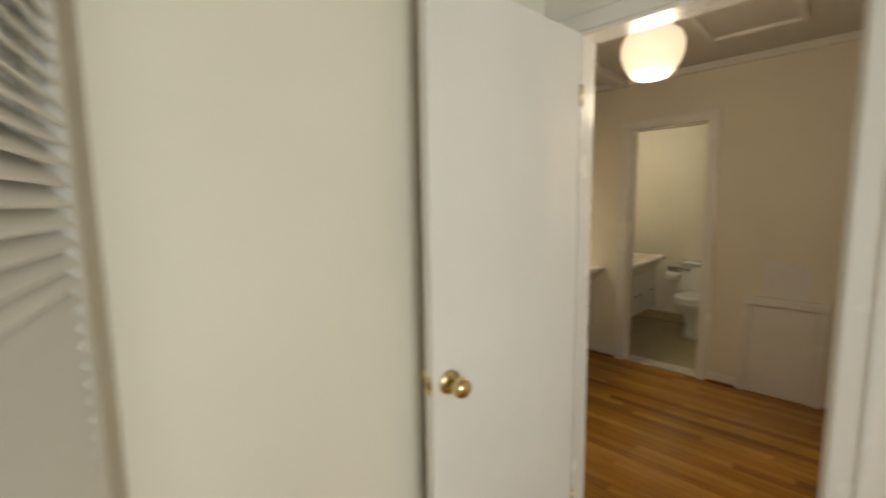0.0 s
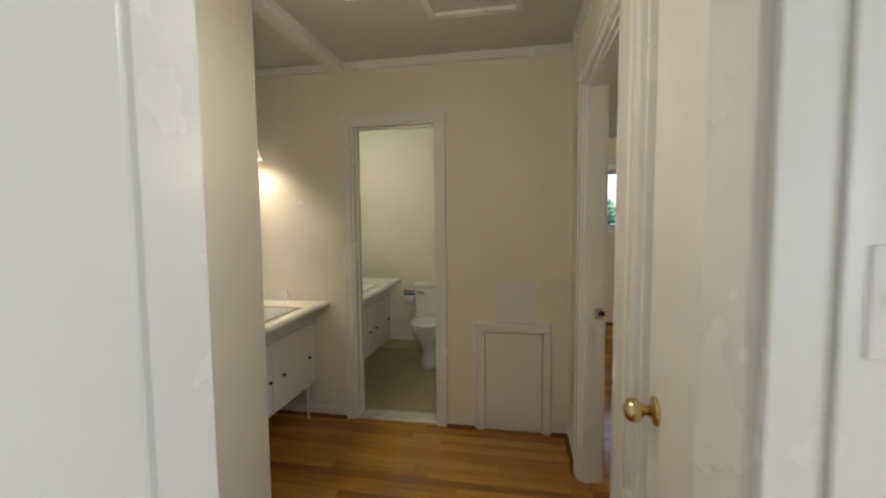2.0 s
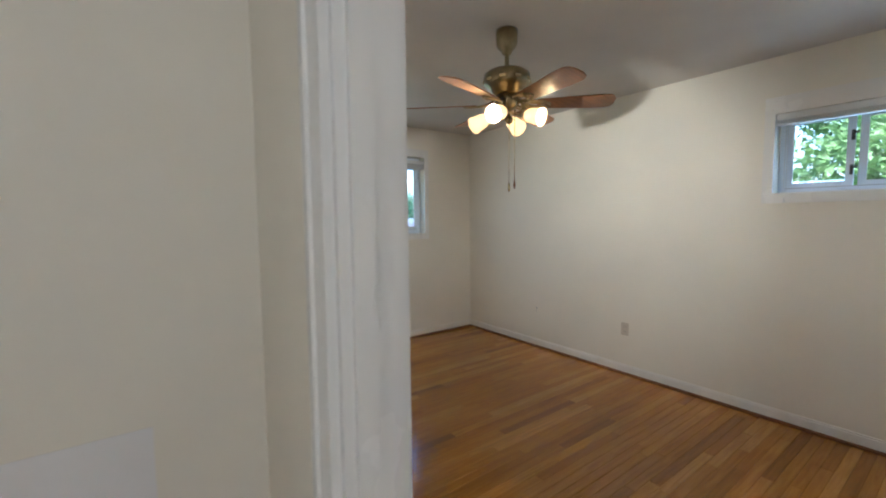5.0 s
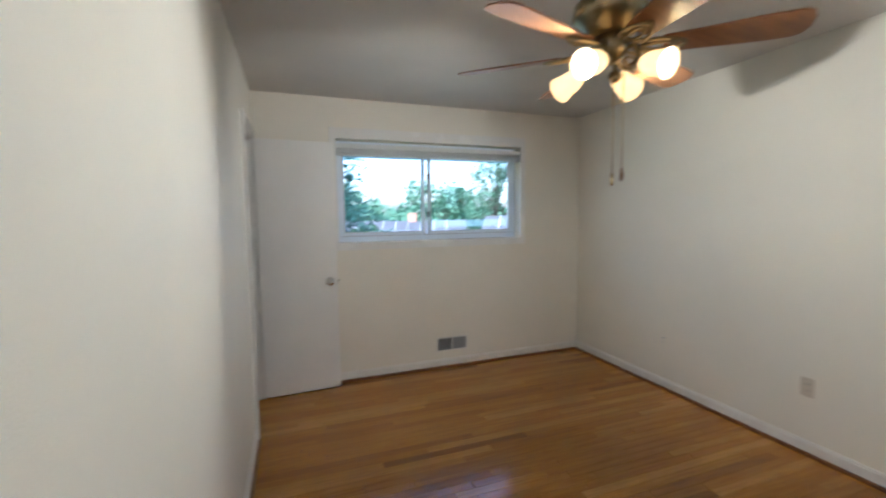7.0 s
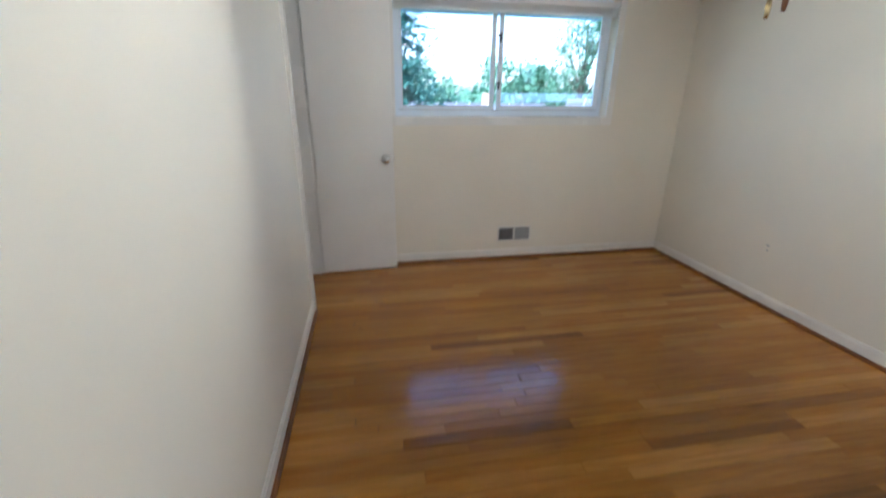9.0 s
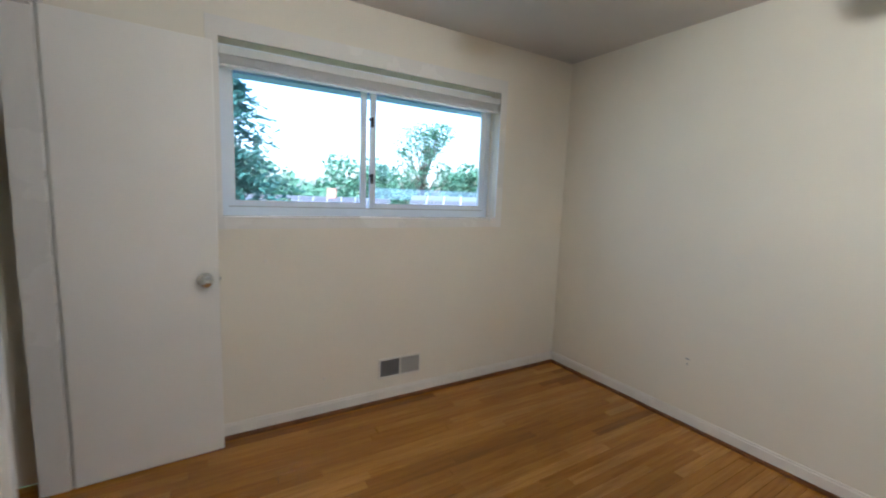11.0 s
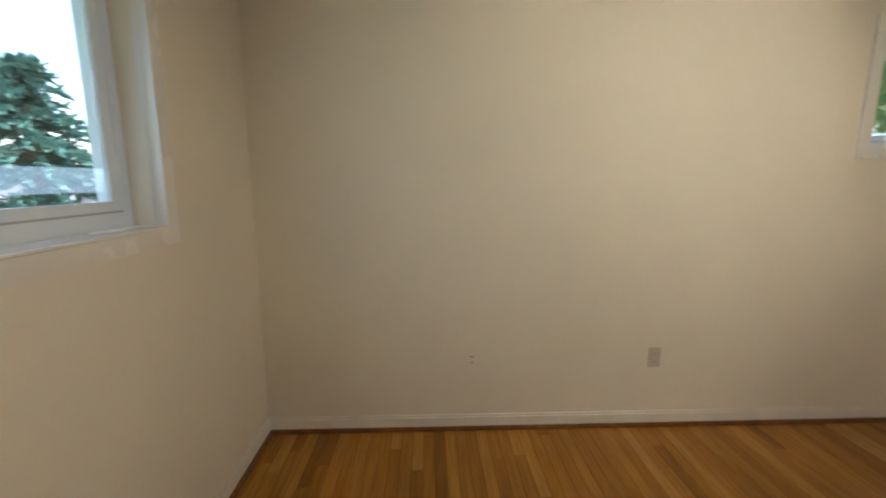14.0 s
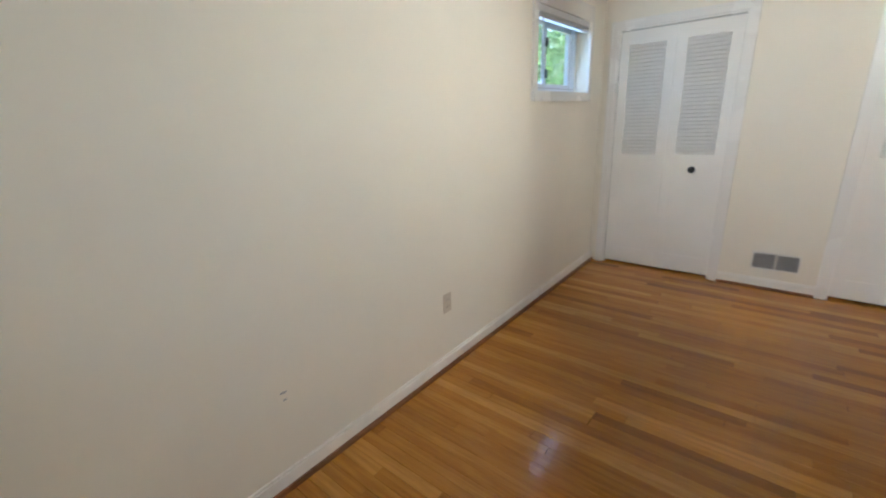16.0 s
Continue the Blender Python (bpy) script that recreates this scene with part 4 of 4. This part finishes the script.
sw = thing("light_switch", "wall-coloured painted toggle light switch plate", "light switch", (0.422, 1.58, 1.30))
part("plate", soft_box((-0.036, -0.006, -0.058), (0.036, 0, 0.058), 0.003), M_WALLA, sw)
part("toggle", boxes(((-0.005, -0.018, -0.004), (0.005, -0.006, 0.014))), M_STEEL, sw)
part("screw", lathe([(0, 0.002), (0.003, 0.001), (0.003, 0), (0, 0)], 10, Matrix.Translation((0, -0.006, 0.035)) @ SOUTH), M_PLATEW, sw)

# ---- outlets and vents ----


def outlet(x, y, z, axis_turn, mat, label):
    o = thing("wall_outlet", label, "outlet", (x, y, z), axis_turn)
    part("plate", soft_box((-0.035, -0.005, -0.057), (0.035, 0, 0.057), 0.003), mat, o)
    for dz in (-0.02, 0.02):
        r = part("socket", soft_box((-0.016, -0.0075, dz - 0.013), (0.016, -0.0052, dz + 0.013), 0.001, 1), mat, o)
        for dx in (-0.006, 0.006):
            part("slot", boxes(((dx - 0.0012, -0.0079, dz - 0.006), (dx + 0.0012, -0.0076, dz + 0.006))), M_HOLLOW_SHADE, r)
    return o


outlet(3.565, 4.682, 0.405, -90, M_PLATE, "beige duplex wall outlet above the baseboard")
hole = thing("wall_anchors", "bare anchor holes and scuffs in the painted wall", "wall anchors", (3.565, 5.686, 0.405))
for dy, dz in ((0.0, 0.016), (0.012, 0.018), (0.004, -0.016)):
    part("anchor", boxes(((-0.0015, dy - 0.007, dz - 0.004), (-0.0003, dy + 0.007, dz + 0.004))), M_VENTGREY, hole)


def register(x, y, z, turn, w, h, label, left_open):
    """A two-bank floor-level air register with upright vanes."""
    r = thing("air_register", label, "air register", (x, y, z), turn)
    e = 0.012
    part("frame", boxes(((-w / 2, -0.008, -h / 2), (w / 2, 0, -h / 2 + e)), ((-w / 2, -0.008, h / 2 - e), (w / 2, 0, h / 2)), ((-w / 2, -0.008, -h / 2 + e), (-w / 2 + e, 0, h / 2 - e)), ((w / 2 - e, -0.008, -h / 2 + e), (w / 2, 0, h / 2 - e)), ((-0.006, -0.008, -h / 2 + e), (0.006, 0, h / 2 - e))), M_VENT, r)
    # dark sheet behind the vanes, painted as the shade of the duct
    part("backing", boxes(((-w / 2 + e, -0.002, -h / 2 + e), (w / 2 - e, -0.0005, h / 2 - e))), M_HOLLOW_SHADE, r)
    bank = (w / 2 - e - 0.006)
    for side in (-1, 1):
        n = 11
        for i in range(n):
            x0 = side * (0.006 + bank * (i + 0.5) / n)
            m = Matrix.Translation((x0, -0.005, 0)) @ Matrix.Rotation(radians(38 if left_open else -38) * 1, 4, "Z")
            part("vane", moved(boxes(((-0.0055, -0.0006, -h / 2 + e), (0.0055, 0.0006, h / 2 - e))), m @ (Matrix.Rotation(radians(-76 if side > 0 else 0), 4, "Z"))), M_VENTGREY, r)
    part("damper_lever", boxes(((w / 2 + 0.002, -0.014, -0.008), (w / 2 + 0.006, 0, 0.012))), M_VENT, r)
    return r


register(2.127, 6.80, 0.225, 0, 0.31, 0.135, "off-white two-bank wall air register by the floor", True)
register(2.143, 2.42, 0.228, 180, 0.30, 0.14, "grey two-bank wall air register between closet doors", True)

sv = thing("stop_valve", "dark metal water stop valve beside the toilet", "valve", (-1.02, 5.32, 0.20))
part("pipe", lathe([(0, 0), (0.009, 0), (0.009, 0.05), (0, 0.05)], 12, SOUTH), M_STEEL, sv)
part("handle", lathe([(0, 0.05), (0.022, 0.05), (0.022, 0.064), (0, 0.064)], 16, SOUTH), M_BLACK, sv)

for x, z in ((1.62, 0.235), (1.30, 0.98)):
    spot = thing("wall_anchors", "small filled nail hole in the painted wall", "wall anchors", (x, 6.80, z))
    part("anchor", lathe([(0, 0.0012), (0.006, 0.001), (0.008, 0.0), (0, 0)], 12, SOUTH), M_VENT, spot)
spot = thing("wall_anchors", "round filler spot on the painted hall wall", "wall anchors", (-1.47, 3.755, 1.52))
part("filler", lathe([(0, 0.001), (0.022, 0.0008), (0.027, 0.0), (0, 0)], 20, SOUTH), M_PATCH, spot)
# ---- outdoors ----
g = bmesh.new()
bmesh.ops.create_grid(g, x_segments=40, y_segments=40, size=900)
ground = structure("ground", g, M_GRASS, "green lawn reaching to the horizon", "ground")
ground.location = (0, 0, -3.2)
structure("eaves", boxes(((-2.2, 7.0, 2.40), (4.35, 7.62, 2.46)), ((3.765, -2.9, 2.40), (4.35, 7.0, 2.46)), ((-2.2, 7.62, 2.36), (4.42, 7.66, 2.52)), ((4.35, -2.9, 2.36), (4.42, 7.62, 2.52)), ((1.0, 7.0, 1.99), (2.96, 7.12, 2.40))), M_SOFFIT_GLARE, "roof overhang outside the windows, with blue glare put into its colour", "eaves")
structure("outer_roof", boxes(((-2.2, -2.9, 2.70), (4.42, 7.66, 2.78))), M_ROOF, "flat closing roof above the rooms", "roof")


def crown_bm(rnd, clumps, leaf, per):
    """Many small leaf cards with a bend, scattered in uneven clumps."""
    verts, faces = [], []
    for (cx, cy, cz, r) in clumps:
        for _ in range(per):
            d = Vector((rnd.gauss(0, 1), rnd.gauss(0, 1), rnd.gauss(0, 1))).normalized() * r * (0.55 + 0.5 * rnd.random())
            p = Vector((cx, cy, cz)) + Vector((d.x, d.y, d.z * 0.8))
            q = Euler((rnd.uniform(-1, 1), rnd.uniform(-1, 1), rnd.uniform(0, 6.28))).to_matrix()
            s = leaf * rnd.uniform(0.6, 1.4)
            i = len(verts)
            for a, b, c in ((-0.5, 0, 0), (0, -0.32, 0.12), (0.5, 0, 0), (0, 0.32, 0.12)):
                verts.append(tuple(p + q @ Vector((a * s, b * s, c * s))))
            faces += [(i, i + 1, i + 2), (i, i + 2, i + 3)]
    me = bpy.data.meshes.new("crown")
    me.from_pydata(verts, [], faces)
    return me


def leafy_tree(x, y, h, spread, seed, mat, label, base=-3.2, leaf=0.35, per=150, count=16):
    rnd = random.Random(seed)
    t = thing("tree", label, "tree", (x, y, base), group="garden trees")
    trunk = bmesh.new()
    me_parts = [tube([(0, 0, 0), (0.1, 0.05, h * 0.3), (0.0, 0.1, h * 0.6), (0.1, 0, h * 0.9)], [0.2, 0.16, 0.10, 0.03], 10)]
    clumps = []
    for i in range(count):
        a, u = rnd.uniform(0, 6.28), rnd.uniform(0.35, 1.0)
        rr = spread * (1.05 - 0.65 * abs(u - 0.55) / 0.55) * rnd.uniform(0.45, 1.0)
        c = (rr * math.cos(a), rr * math.sin(a), h * u)
        clumps.append((*c, spread * rnd.uniform(0.25, 0.42)))
        me_parts.append(tube([(0.05, 0.05, h * u * 0.65), (c[0] * 0.5, c[1] * 0.5, h * u * 0.85), c], [0.07, 0.045, 0.015], 6))
    for b in me_parts:
        me = bpy.data.meshes.new("limb")
        b.to_mesh(me)
        b.free()
        trunk.from_mesh(me)
        bpy.data.meshes.remove(me)
    part("trunk", trunk, M_BARK, t)
    me = crown_bm(rnd, clumps, leaf, per)
    me.materials.append(mat)
    o = new("crown", me)
    o.parent = t
    return t


def fir_tree(x, y, h, spread, seed, label, base=-3.2):
    rnd = random.Random(seed)
    t = thing("fir_tree", label, "tree", (x, y, base), group="garden firs")
    part("trunk", tube([(0, 0, 0), (0, 0, h * 0.5), (0, 0, h)], [0.2, 0.12, 0.02], 10), M_BARK, t)
    verts, faces = [], []
    for k in range(46):
        u = k / 46
        z = h * (0.12 + 0.86 * u)
        reach = spread * (1 - u) ** 0.85 + 0.12
        for j in range(9):
            a = rnd.uniform(0, 6.28)
            r = reach * rnd.uniform(0.55, 1.25)
            for s in range(20):
                f = (s + rnd.random()) / 20
                p = Vector((math.cos(a) * r * f, math.sin(a) * r * f, z - 0.35 * r * f + rnd.uniform(-0.06, 0.06)))
                q = Euler((rnd.uniform(-0.7, 0.7), rnd.uniform(-0.7, 0.7), a + rnd.uniform(-0.9, 0.9))).to_matrix()
                w = 0.20 * rnd.uniform(0.6, 1.4)
                i = len(verts)
                for c in ((0, -0.06, 0), (w, -0.02, 0.03), (w, 0.02, -0.02), (0, 0.06, 0.03)):
                    verts.append(tuple(p + q @ Vector(c)))
                faces += [(i, i + 1, i + 2), (i, i + 2, i + 3)]
    me = bpy.data.meshes.new("crown")
    me.from_pydata(verts, [], faces)
    me.materials.append(M_FIR_HAZED)
    o = new("crown", me)
    o.parent = t
    return t


fir_tree(1.75, 17.0, 8.2, 3.2, 11, "dense dark green conifer outside the bedroom window")
fir_tree(11.1, 14.6, 7.3, 3.6, 12, "dense dark green conifer beside the neighbour's roof")
leafy_tree(13.0, 26.8, 8.4, 2.3, 3, M_LEAF_HAZED, "tall leafy tree with an open crown beyond the houses", leaf=0.18, per=150, count=40)
leafy_tree(18.0, 28.5, 6.5, 1.4, 14, M_LEAF_HAZED, "small rounded leafy tree beyond the houses", leaf=0.26)
leafy_tree(3.0, 42.0, 7.2, 5.0, 4, M_LEAF_HAZED, "broad leafy tree beyond the houses", leaf=0.5)
leafy_tree(-9.0, 42.0, 7.2, 5.5, 5, M_LEAF_HAZED, "broad leafy tree beyond the houses", leaf=0.5)
leafy_tree(16.0, 46.0, 7.8, 5.0, 6, M_LEAF_HAZED, "broad leafy tree beyond the houses", leaf=0.5)
leafy_tree(28.0, 42.0, 7.4, 5.0, 8, M_LEAF_HAZED, "broad leafy tree beyond the houses", leaf=0.5)
leafy_tree(3.6, 19.0, 4.4, 1.5, 9, M_LEAF2_HAZED, "yellow-green leafy bush tree in the garden", leaf=0.2)
leafy_tree(12.0, 3.0, 8.6, 3.4, 21, M_LEAF2_HAZED, "bright green leafy tree outside the small window", leaf=0.15, per=1100)
leafy_tree(8.6, -4.2, 8.4, 3.2, 22, M_LEAF2_HAZED, "bright green leafy tree outside the small window", leaf=0.15, per=1100)
leafy_tree(12.5, -1.5, 8.8, 3.4, 24, M_LEAF2_HAZED, "bright green leafy tree outside the small window", leaf=0.15, per=1100)
leafy_tree(11.5, -9.0, 8.8, 3.4, 25, M_LEAF2_HAZED, "bright green leafy tree outside the small window", leaf=0.15, per=1100)

# far woods as one low uneven band of leaves
rnd = random.Random(77)
clumps = []
for i in range(150):
    a = radians(-70 + 150 * i / 149)
    r = 70 + rnd.uniform(-8, 10)
    clumps.append((r * math.sin(a), r * math.cos(a), -0.6 + rnd.uniform(-0.6, 2.0), rnd.uniform(2.5, 4.0)))
me = crown_bm(rnd, clumps, 1.3, 90)
me.materials.append(M_LEAF_HAZED)
tagged(new("far_woods", me), label="distant band of green woods behind the houses", category="woods", kind="stuff")


def house(x, y, w, d, wall_top, ridge, turn, label, chimney_at=None):
    h = thing("house", label, "house", (x, y, -3.2), turn)
    part("wall", boxes(((-w / 2, -d / 2, 0), (w / 2, d / 2, wall_top))), M_SIDING, h)
    bm = bmesh.new()
    o = 0.45
    for s in (-1, 1):
        lo = [bm.verts.new(p) for p in ((-w / 2 - o, s * (d / 2 + o), wall_top - 0.1), (w / 2 + o, s * (d / 2 + o), wall_top - 0.1), (w / 2 + o, 0, ridge), (-w / 2 - o, 0, ridge))]
        hi = [bm.verts.new(v.co + Vector((0, 0, 0.14))) for v in lo]
        for q in ((0, 1, 2, 3),):
            bm.faces.new([lo[i] for i in q])
            bm.faces.new([hi[i] for i in q][::-1])
        for i in range(4):
            bm.faces.new((lo[i], lo[(i + 1) % 4], hi[(i + 1) % 4], hi[i]))
    bmesh.ops.recalc_face_normals(bm, faces=bm.faces[:])
    roof = part("roof", bm, M_ROOF, h)
    for s in (-1, 1):
        part("gable", moved(extrude_outline([(-d / 2, wall_top), (d / 2, wall_top), (0, ridge - 0.05)], s * (w / 2) - 0.05, s * (w / 2) + 0.05), Matrix(((0, 0, 1, 0), (1, 0, 0, 0), (0, 1, 0, 0), (0, 0, 0, 1)))), M_SIDING, h)
    # standing seams on the slope that faces the garden
    n = int(w / 0.9)
    for i in range(n):
        px = -w / 2 + 0.45 + i * 0.9
        part("roof_seam", tube([(px, -d / 2 - o, wall_top + 0.05), (px, 0, ridge + 0.15)], 0.04, 4), M_VENTGREY, roof)
    if chimney_at is not None:
        part("chimney", boxes(((chimney_at - 0.3, -0.3, ridge - 0.5), (chimney_at + 0.3, 0.3, ridge + 0.7))), M_BRICK, roof)
    for px in (-w * 0.3, 0, w * 0.3):
        win = part("window", boxes(((px - 0.5, -d / 2 - 0.03, 1.0), (px + 0.5, -d / 2, 2.2))), M_VINYL_GLARE, h)
        part("pane", boxes(((px - 0.44, -d / 2 - 0.04, 1.06), (px + 0.44, -d / 2 - 0.031, 2.14))), M_HOLLOW_SHADE, win)
    return h


house(5.2, 33.6, 15.0, 8.0, 2.7, 4.15, -19, "single-storey house with a pale grey roof and chimney", 4.0)
house(16.2, 21.5, 11.0, 7.5, 2.7, 4.45, -34, "single-storey house with a ribbed grey roof")

# ---- floors, plank by plank ----
structure("floor_entry_base", boxes(((-1.35, -2.62, -0.15), (3.02, 1.635, -0.012))), M_SUB, "dark sub-floor under the boards", "floor")


def lay_planks(parent, x0, x1, y0, y1, seed, joined=False, w=0.057):
    rnd = random.Random(seed)
    cache = {}
    verts, faces = [], []
    rows = int(math.ceil((y1 - y0) / w))
    for r in range(rows):
        ya, yb = y0 + r * w, min(y1, y0 + (r + 1) * w)
        x = x0 - rnd.uniform(0, 0.9)
        while x < x1:
            l = rnd.choice((0.55, 0.75, 0.95, 1.2, 1.5))
            a, b = max(x, x0), min(x + l, x1)
            x += l
            if b - a < 0.03:
                continue
            key = (round(b - a, 2), round(yb - ya, 3))
            lx, ly, g0, ch = (b - a) / 2, (yb - ya) / 2, 0.0004, 0.0009
            if joined:
                i = len(verts)
                cx, cy = (a + b) / 2, (ya + yb) / 2
                for dz, s in ((-0.012, g0), (-0.001, g0), (0.0, g0 + ch)):
                    for sx, sy in ((-1, -1), (1, -1), (1, 1), (-1, 1)):
                        verts.append((cx + sx * (lx - s), cy + sy * (ly - s), dz))
                for k in range(4):
                    n = (k + 1) % 4
                    faces += [(i + k, i + n, i + 4 + n, i + 4 + k), (i + 4 + k, i + 4 + n, i + 8 + n, i + 8 + k)]
                faces.append((i + 8, i + 9, i + 10, i + 11))
                continue
            if key not in cache:
                lx, ly = key[0] / 2, key[1] / 2
                vs, fs = [], []
                for dz, s in ((-0.012, g0), (-0.001, g0), (0.0, g0 + ch)):
                    for sx, sy in ((-1, -1), (1, -1), (1, 1), (-1, 1)):
                        vs.append((sx * (lx - s), sy * (ly - s), dz))
                for k in range(4):
                    n = (k + 1) % 4
                    fs += [(k, n, 4 + n, 4 + k), (4 + k, 4 + n, 8 + n, 8 + k)]
                fs.append((8, 9, 10, 11))
                me = bpy.data.meshes.new("plank")
                me.from_pydata(vs, [], fs)
                me.materials.append(M_OAK)
                cache[key] = me
            o = new("plank", cache[key])
            o.parent = parent
            o.location = ((a + b) / 2, (ya + yb) / 2, 0)
    if joined:
        me = bpy.data.meshes.new("planks")
        me.from_pydata(verts, [], faces)
        me.materials.append(M_OAKJ)
        o = new("plank_field", me)
        o.parent = parent
        tagged(o, kind="stuff")


fl_bed = structure("floor_bedroom", boxes(((0.41, 1.69, -0.15), (3.565, 6.80, -0.012)), ((-0.4, 5.44, -0.15), (0.41, 6.80, -0.012))), M_SUB, "worn honey-brown varnished oak strip floor", "floor")
lay_planks(fl_bed, 0.41, 3.565, 2.42, 6.80, 5)
lay_planks(fl_bed, 0.46, 3.565, 1.69, 2.42, 6, True)
lay_planks(fl_bed, -0.4, 0.41, 5.44, 6.80, 7, True)
fl_hall = structure("floor_hall", boxes(((-1.86, 1.635, -0.15), (0.41, 3.865, -0.012))), M_SUB, "honey-brown varnished oak strip floor of the hall", "floor")
lay_planks(fl_hall, -1.86, 0.41, 1.635, 3.79, 8)
fl_entry = structure("floor_entry", boxes(((-0.62, -2.5, -0.14), (2.9, 1.58, -0.0125))), M_SUB, "honey-brown varnished oak strip floor", "floor")
lay_planks(fl_entry, -1.25, 2.9, -2.5, 1.635, 9, True)

# bathroom mosaic
fb = structure("floor_bath", boxes(((-1.86, 3.865, -0.15), (0.36, 5.32, -0.002))), M_GROUT, "small beige mosaic tiles with darker grout", "floor")
verts, faces = [], []
rnd = random.Random(3)
tx, ty = 0.026, 0.052
for i in range(int(2.22 / tx)):
    for k in range(int(1.455 / ty)):
        a, b = -1.86 + i * tx, 3.865 + k * ty + (ty / 2 if i % 2 else 0)
        if b + ty > 5.32:
            continue
        n = len(verts)
        h = 0.0005 + rnd.random() * 0.0006
        for z, s in ((-0.002, 0.0012), (h, 0.0022)):
            for px, py in ((a + s, b + s), (a + tx - s, b + s), (a + tx - s, b + ty - s), (a + s, b + ty - s)):
                verts.append((px, py, z))
        for q in range(4):
            r = (q + 1) % 4
            faces.append((n + q, n + r, n + 4 + r, n + 4 + q))
        faces.append((n + 4, n + 5, n + 6, n + 7))
me = bpy.data.meshes.new("mosaic")
me.from_pydata(verts, [], faces)
me.materials.append(M_TILE)
o = new("mosaic_tiles", me)
o.parent = fb
tagged(o, kind="stuff")
